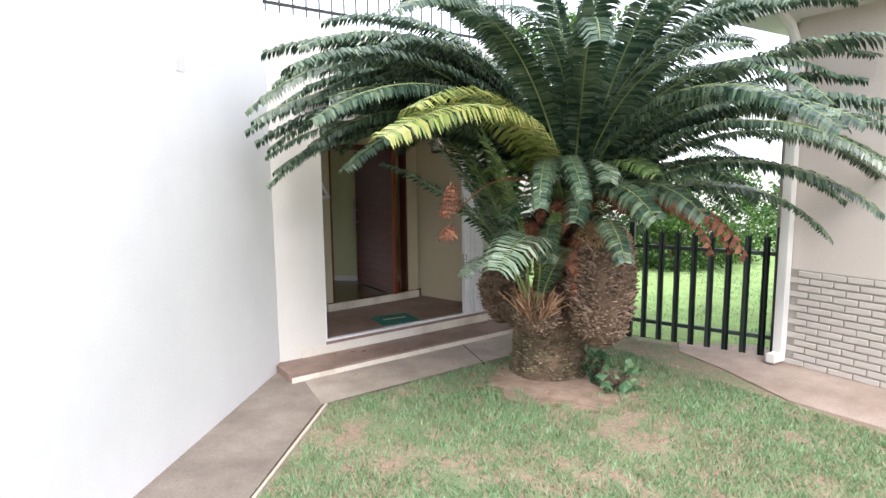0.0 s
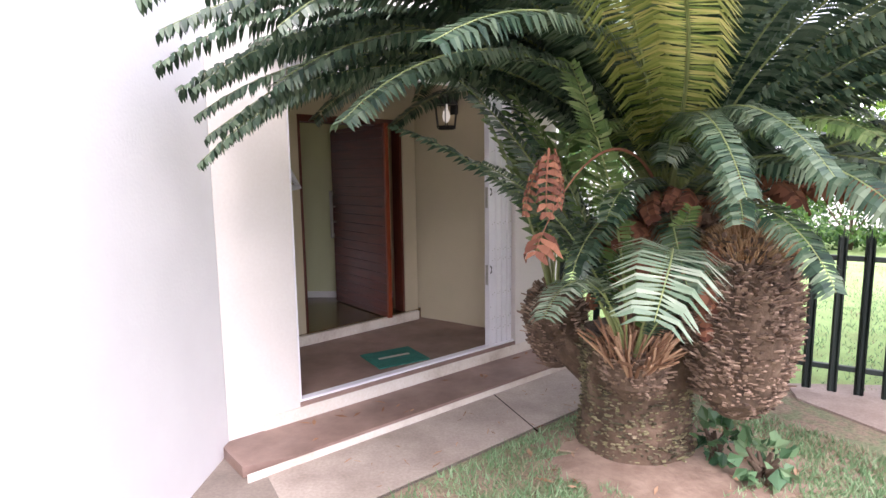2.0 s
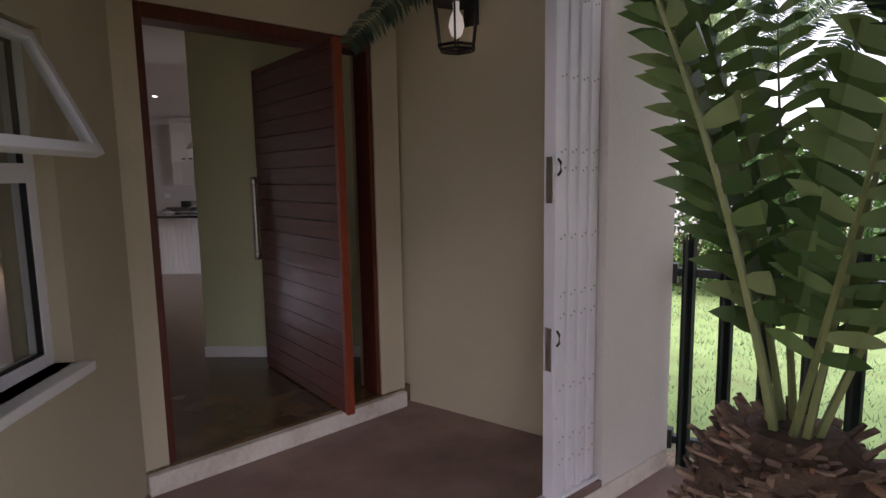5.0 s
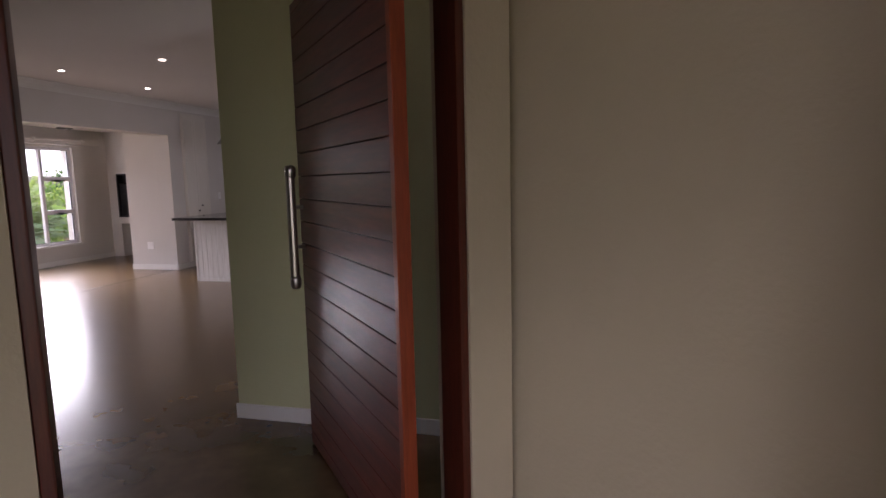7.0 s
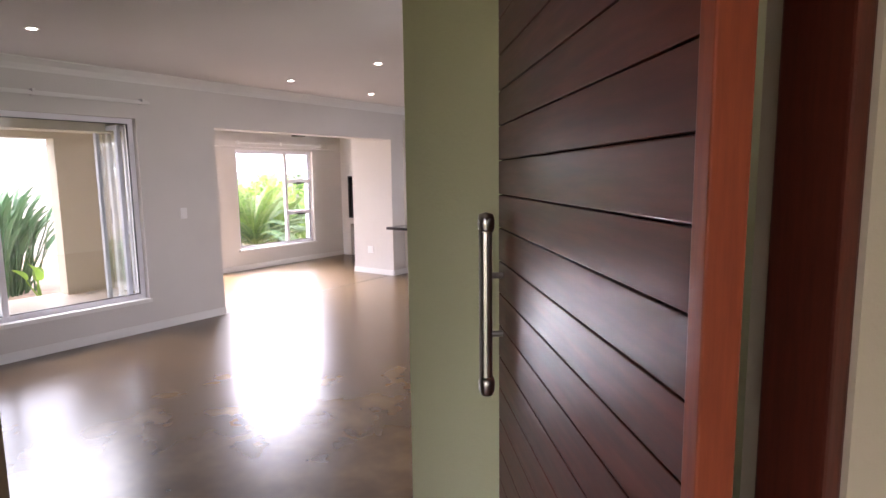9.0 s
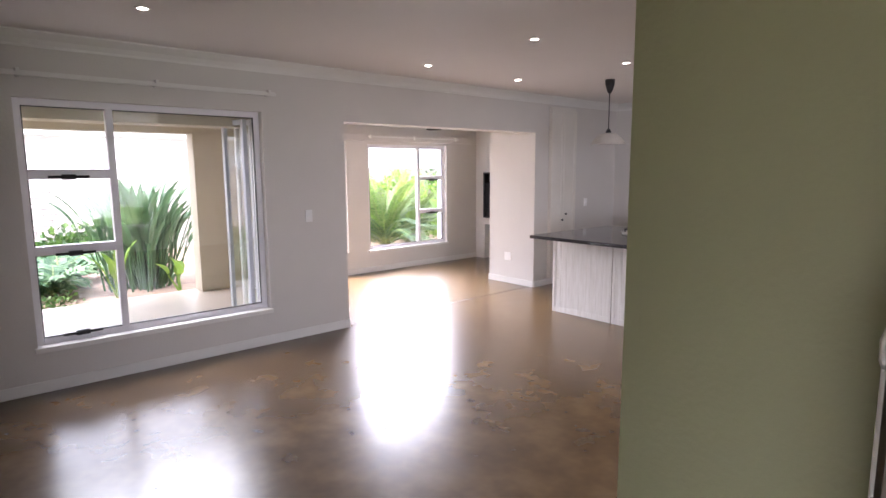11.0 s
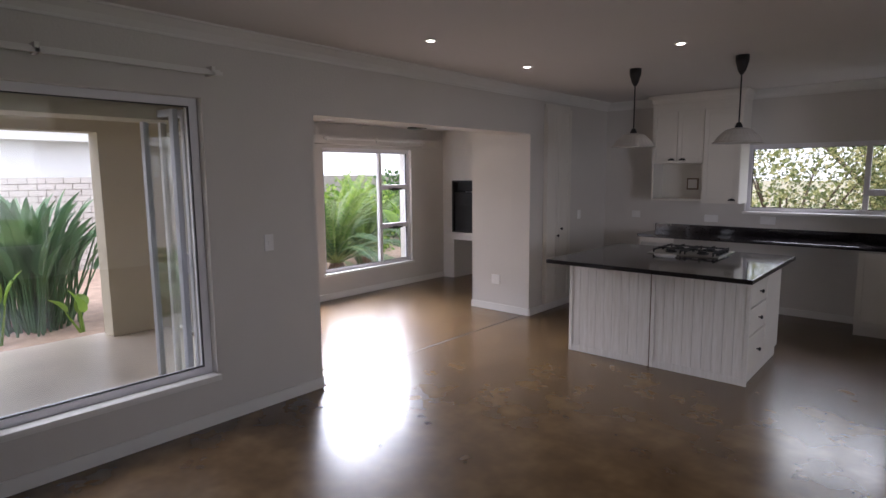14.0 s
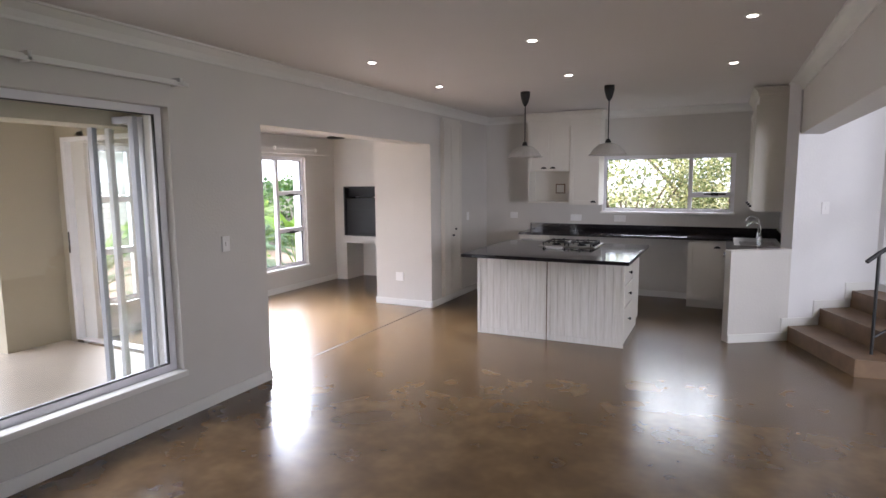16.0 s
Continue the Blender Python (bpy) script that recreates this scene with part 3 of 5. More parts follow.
    part("jamb", boxes((lo, hi), bevel=0.006), M_FRAME, fr)
tagged(part("door_sill", boxes(((0.0, -0.05, PORCH), (DL - 0.02, 0.0, -0.012)), m=DM, bevel=0.006), M_RISER), "cream painted door threshold", "threshold", kind="structure")

H0, H1 = Vector((5.695, -3.02)), Vector((4.88, -2.09))
leaf_len = (H1 - H0).length
leaf_m = along(H0, H1)
front_door = thing("front_door", "open dark stained timber pivot door of horizontal planks", "door", leaf_m, kind="structure")
nplank = 20
ph = 2.15 / nplank
for i in range(nplank + 1):
    z0, z1 = max(0.012, i * ph - 0.030), min(2.162, (i + 1) * ph - 0.0335)
    if z1 - z0 < 0.01:
        continue
    part("plank", boxes(((0.034, 0.003, z0), (leaf_len - 0.004, 0.045, z1)), bevel=0.0025), M_DOOR, front_door)
part("core", boxes(((0.034, 0.014, 0.014), (leaf_len - 0.008, 0.034, 2.158))), M_GROOVE, front_door)
part("edge_strip", boxes(((0.0, 0.0, 0.010), (0.034, 0.048, 2.165)), bevel=0.003), M_DOOREDGE, front_door, "red stained edge")
hx = leaf_len - 0.07
bm = tube([(hx, 0.10, 0.865), (hx, 0.10, 1.38)], 0.021, 14)
pull = part("pull_handle", bm, M_STEEL, front_door, "brushed steel pull handle", smooth=False)
for z in (0.86, 1.385):
    part("end_cap", lathe([(0.0, -0.036), (0.018, -0.032), (0.026, -0.016), (0.027, 0.012), (0.022, 0.03), (0.0, 0.036)], 14, pose(hx, 0.098, z)), M_STEEL, pull, smooth=True)
for z in (1.03, 1.22):
    part("handle_post", tube([(hx, 0.10, z), (hx, 0.044, z)], 0.010, 10), M_STEEL, pull)

GM = along(OP0, OP1)
OL = math.dist(OP0, OP1)
gate = thing("security_gate", "white concertina security gate folded to one side", "gate", GM)
part("lock_stile", boxes(((OL - 0.352, 0.02, PORCH + 0.02), (OL - 0.318, 0.085, 2.40)), bevel=0.005), M_ALU, gate)
for k in range(8):
    x = OL - 0.316 + k * 0.038
    y = 0.032 + (0.010 if k % 2 else 0.0)
    part("gate_slat", boxes(((x, y, PORCH + 0.02), (x + 0.0365, y + 0.03, 2.40)), bevel=0.005), M_ALU, gate)
first = part("rivet", lathe([(0.005, 0.0), (0.005, 0.002), (0.003, 0.004), (0.0, 0.0045)], 8, pose(OL - 0.335, 0.02, 0.3, 90, 0, 0)), M_STEEL, gate, "small steel rivet")
first.name = "stile_bolt"
rv = lathe([(0.005, 0.0), (0.005, 0.002), (0.003, 0.004), (0.0, 0.0045)], 8)
RIVET = bpy.data.meshes.new("rivet")
rv.to_mesh(RIVET)
rv.free()
RIVET.materials.append(M_STEEL)
for z in (0.06, 0.17, 0.42, 0.76, 0.86, 1.12, 1.42, 1.50, 1.82, 2.15):
    for k in range(8):
        o = new("rivet", RIVET)
        o.parent = gate
        o.matrix_local = pose(OL - 0.297 + k * 0.038, 0.032 + (0.010 if k % 2 else 0.0), z + 0.012 * (k % 2), 90, 0, 0)
        tagged(o)
for z in (0.62, 1.38):
    part("lock_plate", boxes(((OL - 0.356, 0.035, z - 0.1), (OL - 0.3515, 0.07, z + 0.1)), bevel=0.001), M_STEEL, gate, "steel lock plate")
    part("key_pull", tube([(OL - 0.335, 0.02, z + 0.02), (OL - 0.335, 0.006, z + 0.035), (OL - 0.335, 0.006, z + 0.075), (OL - 0.335, 0.02, z + 0.09)], 0.006, 8), M_BLACK, gate, "dark oval pull")
tagged(part("gate_track", boxes(((0.0, 0.02, PORCH), (OL, 0.09, PORCH + 0.018)), ((0.0, 0.02, 2.40), (OL, 0.09, 2.45)), ((0.0, 0.02, PORCH + 0.018), (0.022, 0.08, 2.40)), m=GM), M_ALU), "white steel gate track and side channel", "gate track", kind="structure")

mat_m = along((5.503, -4.014), (5.752, -4.394))
door_mat = tagged(part("door_mat", boxes(((0.0, 0.0, PORCH), (0.45, 0.52, PORCH + 0.014)), bevel=0.004), M_MAT), "green rubber door mat on the porch floor", "door mat")
door_mat.matrix_world = mat_m

part("mat_print", boxes(((0.19, 0.10, PORCH + 0.0142), (0.235, 0.42, PORCH + 0.0155))), M_PATIO, door_mat, "worn pale lettering strip")
tagged(part("pelmet", boxes(((-2.518, 0.1, 2.045), (-2.40, 4.1, 2.15)), bevel=0.004), M_INNER), "greige bulkhead above the nook windows", "pelmet", kind="structure")
nr = thing("curtain_rail", "white curtain rail on the nook bulkhead", "curtain rail")
part("rail", boxes(((-2.385, 1.9, 2.10), (-2.365, 3.75, 2.125)), bevel=0.003), M_TRIM, nr)
for y in (1.95, 2.8, 3.7):
    part("bracket", boxes(((-2.40, y - 0.012, 2.085), (-2.36, y + 0.012, 2.135)), bevel=0.003), M_TRIM, nr)

# ---- kitchen ----
def knob(m, parent):
    return part("knob", lathe([(0.006, 0), (0.006, 0.012), (0.015, 0.018), (0.016, 0.026), (0.008, 0.032), (0.0, 0.033)], 12, m), M_BLACK, parent, "dark knob", smooth=True)


def cup_pull(m, parent):
    bm = bmesh.new()
    n = 8
    a = [bm.verts.new((0.04 * math.cos(math.pi * i / n), 0, 0.028 * math.sin(math.pi * i / n))) for i in range(n + 1)]
    b = [bm.verts.new((0.034 * math.cos(math.pi * i / n), -0.024, 0.022 * math.sin(math.pi * i / n))) for i in range(n + 1)]
    for i in range(n):
        bm.faces.new((a[i], a[i + 1], b[i + 1], b[i]))
    bm.faces.new(b)
    bmesh.ops.transform(bm, matrix=m, verts=bm.verts)
    return part("cup_handle", bm, M_BLACK, parent, "dark cup handle")


island = thing("kitchen_island", "cream washed timber kitchen island with grooved panels", "island", pose(0.99, 2.085, 0))
IW, IDP, IH = 1.52, 1.05, 0.865
part("body", boxes(((0.02, 0.02, 0.0), (IW - 0.02, IDP, IH))), M_WASHED, island)
for a, b in ((0.0, 0.03), (0.725, 0.754), (0.766, 0.795), (IW - 0.03, IW)):
    part("stile", boxes(((a, 0.0, 0.0), (b, 0.02, IH)), bevel=0.002), M_WASHED, island)
# Brown strip imitating the shade in the gap between the panels.
part("gap_shade", boxes(((0.754, 0.012, 0.0), (0.766, 0.02, IH))), M_STAIR, island, "dark strip standing in for the shade between the panels")
for a, b in ((0.03, 0.725), (0.795, IW - 0.03)):
    n = 9
    for k in range(n):
        w0 = (b - a) / n
        part("slat", boxes(((a + k * w0 + 0.0012, 0.007, 0.06), (a + (k + 1) * w0 - 0.0012, 0.02, IH)), bevel=0.0015), M_WASHED, island)
    part("plinth", boxes(((a, 0.003, 0.0), (b, 0.02, 0.06)), bevel=0.002), M_WASHED, island)
for z0, z1 in ((0.62, 0.80), (0.40, 0.60), (0.10, 0.38)):
    d = part("drawer", boxes(((IW - 0.02, 0.04, z0), (IW, 0.52, z1)), bevel=0.004), M_CAB, island)
    knob(pose(IW, 0.28, (z0 + z1) / 2, 0, 90, 0), d)
part("door", boxes(((IW - 0.02, 0.54, 0.10), (IW, IDP - 0.02, 0.80)), bevel=0.004), M_CAB, island)
tagged(part("island_worktop", boxes(((0.965, 1.70, IH), (2.60, 3.20, 0.90)), bevel=0.007), M_GRANITE), "polished black granite island top", "worktop")

hob = thing("gas_hob", "stainless gas hob with black iron grates on the island", "hob", pose(1.50, 2.62, 0.90))
part("tray", boxes(((0, 0, 0), (0.62, 0.50, 0.012)), bevel=0.004), M_STEEL, hob)
for i in range(2):
    for j in range(2):
        cx, cy = 0.17 + 0.28 * i, 0.13 + 0.24 * j
        part("burner", lathe([(0.05, 0.012), (0.05, 0.022), (0.035, 0.024), (0.035, 0.034), (0.0, 0.036)], 14, pose(cx, cy, 0)), M_BLACK, hob, smooth=False)
        part("grate", boxes(((cx - 0.12, cy - 0.006, 0.04), (cx + 0.12, cy + 0.006, 0.052)), ((cx - 0.006, cy - 0.11, 0.04), (cx + 0.006, cy + 0.11, 0.052)),
                            ((cx - 0.126, cy - 0.115, 0.03), (cx - 0.114, cy + 0.115, 0.046)), ((cx + 0.114, cy - 0.115, 0.03), (cx + 0.126, cy + 0.115, 0.046)),
                            *[((cx + sx * 0.12 - 0.006, cy + sy * 0.11 - 0.006, 0.012), (cx + sx * 0.12 + 0.006, cy + sy * 0.11 + 0.006, 0.046)) for sx in (-1, 1) for sy in (-1, 1)]), M_BLACK, hob, "black iron grate")
for k in range(4):
    part("knob", lathe([(0.016, 0.012), (0.016, 0.03), (0.012, 0.036), (0.0, 0.036)], 12, pose(0.585, 0.1 + 0.09 * k, 0)), M_BLACK, hob)
tagged(part("spoon_rest", lathe([(0.0, 0.002), (0.085, 0.0), (0.095, 0.012), (0.10, 0.022), (0.09, 0.016), (0.0, 0.012)], 20, pose(1.72, 2.46, 0.90) @ Matrix.Diagonal((1, 0.55, 1, 1))), M_TRIM, smooth=True), "small oval white dish on the island", "dish")

# back counter and peninsula
ct = tagged(part("kitchen_worktop", prism([(3.372, 2.825), (3.895, 3.18), (3.965, 3.225), (3.965, 4.25), (3.372, 4.25)], 0.865, 0.90, boxes(((0.72, 4.252, 0.865), (3.965, 4.85, 0.90)), bevel=0.005)), M_GRANITE), "polished black granite kitchen worktop", "worktop")
part("upstand", boxes(((0.72, 4.83, 0.90), (3.95, 4.85, 0.99)), ((3.95, 3.2, 0.90), (3.97, 4.85, 0.97)), bevel=0.003), M_GRANITE, ct)


def cabinet_door(parent, w0, h0, m, pull=None, where=(0.05, 0.05)):
    """A framed door: stiles, rails and a sunk grooved panel, in a pose with x along it and -y outwards."""
    d = part("door", boxes(((0.002, -0.018, 0.002), (w0 - 0.002, 0.0, h0 - 0.002)), bevel=0.003), M_CAB, parent)
    d.matrix_local = m
    f = 0.055
    for lo, hi in (((0.002, -0.026, 0.002), (f, -0.018, h0 - 0.002)), ((w0 - f, -0.026, 0.002), (w0 - 0.002, -0.018, h0 - 0.002)),
                   ((f, -0.026, 0.002), (w0 - f, -0.018, f)), ((f, -0.026, h0 - f), (w0 - f, -0.018, h0 - 0.002))):
        part("door_rail", boxes((lo, hi), bevel=0.002), M_CAB, d)
    if pull == "cup":
        cup_pull(pose(where[0], -0.026, where[1]), d)
    elif pull:
        knob(pose(where[0], -0.026, where[1], 90, 0, 0), d)
    return d


def crown(parent, w0, z0, z1, depth):
    """A frieze with a hollow crown moulding that meets the ceiling, along a cabinet front and returned at both ends."""
    part("frieze", boxes(((0.0, -0.004, z0), (w0, depth, z1 - 0.004))), M_CAB, parent)
    bm = bmesh.new()
    prof = [(0.006, 0.0), (0.012, 0.012), (0.014, 0.03), (0.024, 0.055), (0.045, 0.078), (0.06, 0.085), (0.064, 0.096)]
    rows = []
    for d, h in prof:
        z = z1 - 0.1 + h
        rows.append([bm.verts.new(p) for p in ((-d, depth, z), (-d, -0.004 - d, z), (w0 + d, -0.004 - d, z), (w0 + d, depth, z))])
    for a, b in zip(rows, rows[1:]):
        for k in range(3):
            bm.faces.new((a[k], a[k + 1], b[k + 1], b[k]))
    bm.faces.new(rows[-1])
    bm.faces.new(rows[0][::-1])
    part("crown_moulding", bm, M_CAB, parent)


base_cab = thing("base_cabinet", "cream base cabinet with a panelled door under the worktop", "cabinet", pose(2.95, 4.30, 0))
part("body", boxes(((0, 0, 0.10), (0.42, 0.54, 0.865))), M_CAB, base_cab)
part("plinth", boxes(((0.0, 0.05, 0), (0.42, 0.5, 0.10))), M_CAB, base_cab)
cabinet_door(base_cab, 0.42, 0.74, pose(0, 0, 0.11), "cup", (0.33, 0.66))
sink_cab = thing("sink_cabinet", "cream base cabinet below the sink worktop", "cabinet", pose(3.40, 4.25, 0, 0, 0, -90))
part("body", boxes(((0.0, 0.0, 0.10), (1.2, 0.54, 0.865))), M_CAB, sink_cab)
part("plinth", boxes(((0.0, 0.05, 0), (1.2, 0.5, 0.10))), M_CAB, sink_cab)
cabinet_door(sink_cab, 0.58, 0.74, pose(0.02, 0, 0.11), "cup", (0.5, 0.66))
cabinet_door(sink_cab, 0.58, 0.74, pose(0.62, 0, 0.11), "cup", (0.1, 0.66))
tagged(part("counter_support", boxes(((0.72, 4.30, 0), (0.75, 4.84, 0.865)), ((0.75, 4.30, 0.80), (1.15, 4.32, 0.86)), bevel=0.002), M_CAB), "cream end panel under the worktop", "panel")

up1 = thing("wall_cabinet", "cream double wall cabinet over an open microwave niche", "cabinet", pose(0.77, 4.52, 1.30))
part("body", boxes(((0, 0.0, 0.45), (0.61, 0.33, 1.07))), M_CAB, up1)
for lo, hi in (((0, 0, 0.0), (0.02, 0.33, 0.45)), ((0.59, 0, 0), (0.61, 0.33, 0.45)), ((0.02, 0, 0.0), (0.59, 0.33, 0.02)), ((0.02, 0.31, 0.02), (0.59, 0.33, 0.45))):
    part("niche_panel", boxes((lo, hi)), M_CAB, up1)
cabinet_door(up1, 0.305, 0.61, pose(0, 0, 0.455), "cup", (0.24, 0.03))
cabinet_door(up1, 0.305, 0.61, pose(0.305, 0, 0.455), "cup", (0.065, 0.03))
crown(up1, 0.61, 1.07, 1.265, 0.33)
part("socket_box", boxes(((0.33, 0.298, 0.13), (0.47, 0.31, 0.27)), bevel=0.003), M_STAIR, up1, "dark framed socket in the niche")
part("socket_plate", boxes(((0.345, 0.292, 0.145), (0.455, 0.298, 0.255)), bevel=0.002), M_TRIM, up1)
up2 = thing("wall_cabinet", "cream single wall cabinet beside the kitchen window", "cabinet", pose(1.385, 4.50, 1.28))
part("body", boxes(((0, 0, 0), (0.40, 0.35, 1.09))), M_CAB, up2)
cabinet_door(up2, 0.40, 1.08, pose(0, 0, 0.005), "cup", (0.33, 0.03))
crown(up2, 0.40, 1.09, 1.285, 0.35)
up3 = thing("wall_cabinet", "cream wall cabinet above the sink", "cabinet", pose(3.62, 4.84, 1.28, 0, 0, -90))
part("body", boxes(((0, 0, 0), (1.45, 0.35, 1.12))), M_CAB, up3)
for k in range(3):
    cabinet_door(up3, 0.483, 1.1, pose(k * 0.483, 0, 0.01), "cup", (0.4, 0.03))
crown(up3, 1.45, 1.12, 1.285, 0.35)
pantry = thing("pantry_cupboard", "tall cream built-in pantry cupboard", "cupboard", pose(0.0, 3.22, 0.0, 0, 0, 90))
part("body", boxes(((0, -0.03, 0.09), (0.56, -0.004, 2.44)), bevel=0.003), M_CAB, pantry)
cabinet_door(pantry, 0.28, 2.3, pose(0, -0.03, 0.1), "knob", (0.24, 0.8))
cabinet_door(pantry, 0.28, 2.3, pose(0.28, -0.03, 0.1), "knob", (0.04, 0.88))

# sink and taps
sink = thing("sink", "stainless double sink set in the worktop", "sink", pose(3.45, 3.45, 0.90))
part("rim", boxes(((0, 0, 0), (0.46, 0.9, 0.006)), bevel=0.002), M_STEEL, sink)
part("basin", boxes(((0.05, 0.05, 0.006), (0.40, 0.42, 0.009)), bevel=0.001), M_CHROME, sink)
for y, h in ((4.36, 0.27), (3.92, 0.23)):
    tap = thing("tap", "chrome swan-neck kitchen tap behind the sink", "tap", pose(3.72, y, 0.90), group="kitchen taps")
    part("base", lathe([(0.026, 0), (0.026, 0.02), (0.016, 0.03), (0.014, 0.07), (0.0, 0.072)], 14), M_CHROME, tap, smooth=True)
    part("spout", tube([(0, 0, 0.06)] + [(-0.07 + 0.07 * math.cos(a), 0, h - 0.07 + 0.07 * math.sin(a)) for a in np.linspace(0, math.pi * 0.95, 10)], 0.010, 10), M_CHROME, tap, smooth=True)
    for sx in (-1, 1):
        part("lever", tube([(0, 0, 0.05), (0, sx * 0.06, 0.065)], 0.010, 8), M_CHROME, tap)

# ---- ceiling fittings ----
for x, y, lit in ((0.76, 0.46, 1), (2.11, 0.36, 1), (3.43, 0.38, 1), (0.71, 1.77, 1), (2.02, 1.77, 1), (3.35, 1.87, 1), (1.15, -2.07, 1), (3.2, 4.5, 0)):
    dl = thing("downlight", "small round recessed ceiling downlight" + (", lit" if lit else ""), "downlight", pose(x, y, CEIL), group="ceiling downlights")
    part("trim_ring", lathe([(0.029, -0.001), (0.029, -0.005), (0.042, -0.006), (0.046, -0.001)], 20), M_TRIM, dl)
    part("lens", lathe([(0.0, -0.003), (0.029, -0.003), (0.029, -0.001)], 20), M_LAMP if lit else M_TRIM, dl, "glowing lens" if lit else "")

M_SHADE = material("pleated_glass_shade", shades((0.72, 0.70, 0.66), 0.9, 1.05), 0.25, 5.0, translucent=0.35)
for x, y in ((1.36, 2.54), (2.24, 2.55)):
    pl = thing("pendant_lamp", "pendant lamp with a shallow pleated glass shade and dark rose", "pendant lamp", pose(x, y, CEIL), group="pendants over the island")
    part("ceiling_rose", lathe([(0.052, 0.0), (0.05, -0.05), (0.03, -0.12), (0.012, -0.15), (0.0, -0.15)], 18), M_BLACK, pl, smooth=True)
    part("cord", tube([(0, 0, -0.14), (0, 0, -0.55)], 0.006, 8), M_BLACK, pl)
    part("shade_holder", lathe([(0.016, -0.53), (0.03, -0.56), (0.03, -0.59), (0.0, -0.59)], 14), M_BLACK, pl)
    sm = bmesh.new()
    prev = None
    for r, z in ((0.028, -0.575), (0.09, -0.59), (0.14, -0.635), (0.175, -0.685), (0.19, -0.695)):
        ring = [sm.verts.new(((r + 0.004 * (i % 2)) * math.cos(2 * math.pi * i / 64), (r + 0.004 * (i % 2)) * math.sin(2 * math.pi * i / 64), z)) for i in range(64)]
        if prev:
            for i in range(64):
                sm.faces.new((prev[i], prev[(i + 1) % 64], ring[(i + 1) % 64], ring[i]))
        prev = ring
    sh = part("shade", sm, M_SHADE, pl, "pleated frosted glass shade")
    so = sh.modifiers.new("thickness", "SOLIDIFY")
    so.thickness = 0.004

# ---- stairs ----
LEVELS = (0.0, 0.145, 0.315, 0.485)
E1 = Vector((4.35 - ST1[0], 2.04 - ST1[1]))
stairs = thing("staircase", "short flight of brown screed steps", "stairs", kind="structure")
for k in range(3):
    o = SD * (0.345 * k)
    a, b = Vector(ST1) + o, Vector(ST1) + E1 + o
    c = b + Vector((3.0, 0.45))
    e = a + SD * (STAIR_END - 0.345 * k)
    part("step", prism([tuple(a), tuple(b), tuple(c), tuple(e)], LEVELS[k] + 0.001, LEVELS[k + 1]), M_STAIR, stairs)
    part("nosing", prism([tuple(a), tuple(b), tuple(b + SD * 0.03), tuple(a + SD * 0.03)], LEVELS[k + 1], LEVELS[k + 1] + 0.004), M_STAIR, stairs)
for k in range(3):
    q = 0.345 * k
    z = LEVELS[k + 1]
    end = q + 0.345 - 0.075 if k < 2 else STAIR_END
    tagged(part("stair_skirting", boxes(((q - 0.075, -0.013, max(0.087, LEVELS[k] + 0.086)), (q, 0.0, z + 0.085)), ((q, -0.013, z + 0.003), (end, 0.0, z + 0.085)),
                                        m=along(ST1, (ST1[0] + SD.x, ST1[1] + SD.y))), M_TRIM), "white stepped skirting beside the stairs", "skirting", kind="structure")
rail = thing("stair_railing", "black steel stair handrail with upright bars", "railing")
rp = [Vector((4.50, 2.27, 0.145)) + Vector((SD.x * 0.345 * k, SD.y * 0.345 * k, 0.17 * k)) for k in range(3)]
part("handrail", tube([rp[0] + Vector((-0.09, -0.06, 0.79)), *[p + Vector((0, 0, 0.86)) for p in rp]], 0.018, 10), M_BLACK, rail)
part("lower_rail", tube([p + Vector((0, 0, 0.14)) for p in rp], 0.010, 8), M_BLACK, rail)
for k, p in enumerate(rp):
    part("baluster", tube([p, p + Vector((0, 0, 0.86))], 0.013 if k == 0 else 0.009, 8), M_BLACK, rail)

# ---- switches and sockets ----
def plate(name, label, m, w0=0.07, h0=0.115, rockers=1):
    t = thing(name, label, "wall plate", m)
    part("cover", boxes(((-w0 / 2, -0.011, -h0 / 2), (w0 / 2, 0.0, h0 / 2)), bevel=0.004), M_PLATE, t)
    for k in range(rockers):
        x = (k - (rockers - 1) / 2) * 0.025
        part("rocker", boxes(((x - 0.009, -0.017, -0.016), (x + 0.009, -0.011, 0.016)), bevel=0.002), M_PLATE, t)
    return t


plate("light_switch", "white light switch on the greige wall", pose(0, -0.42, 1.178, 0, 0, 90))
plate("wall_socket", "white wall socket low on the nib wall", pose(-0.47, 2.94, 0.384), 0.115, 0.115, 2)
plate("wall_socket", "white wall socket above the kitchen worktop", pose(0.0, 4.1, 1.12, 0, 0, 90))
plate("wall_socket", "white wall socket above the kitchen worktop", pose(0.45, 4.85, 1.10), 0.115, 0.09, 2)
plate("wall_socket", "white wall socket above the kitchen worktop", pose(1.40, 4.85, 1.08), 0.16, 0.09, 2)
plate("wall_socket", "white wall socket above the kitchen worktop", pose(2.02, 4.85, 1.08), 0.16, 0.09, 2)
swp = Vector(ST1) + SD * 0.33
plate("light_switch", "white light switch on the stair wall", pose(swp.x, swp.y, 1.33, 0, 0, math.degrees(math.atan2(SD.y, SD.x))), 0.08, 0.12)

# curtain rail above the wide window
cr = thing("curtain_rail", "white double curtain rail above the window", "curtain rail")
for x, z in ((0.05, 2.29), (0.08, 2.275)):
    part("rail", boxes(((x - 0.01, -3.4, z - 0.012), (x + 0.01, -0.74, z + 0.012)), bevel=0.003), M_TRIM, cr)
for y in (-0.8, -1.72, -2.6):
    part("bracket", boxes(((0.0, y - 0.012, 2.262), (0.09, y + 0.012, 2.315)), bevel=0.003), M_TRIM, cr)

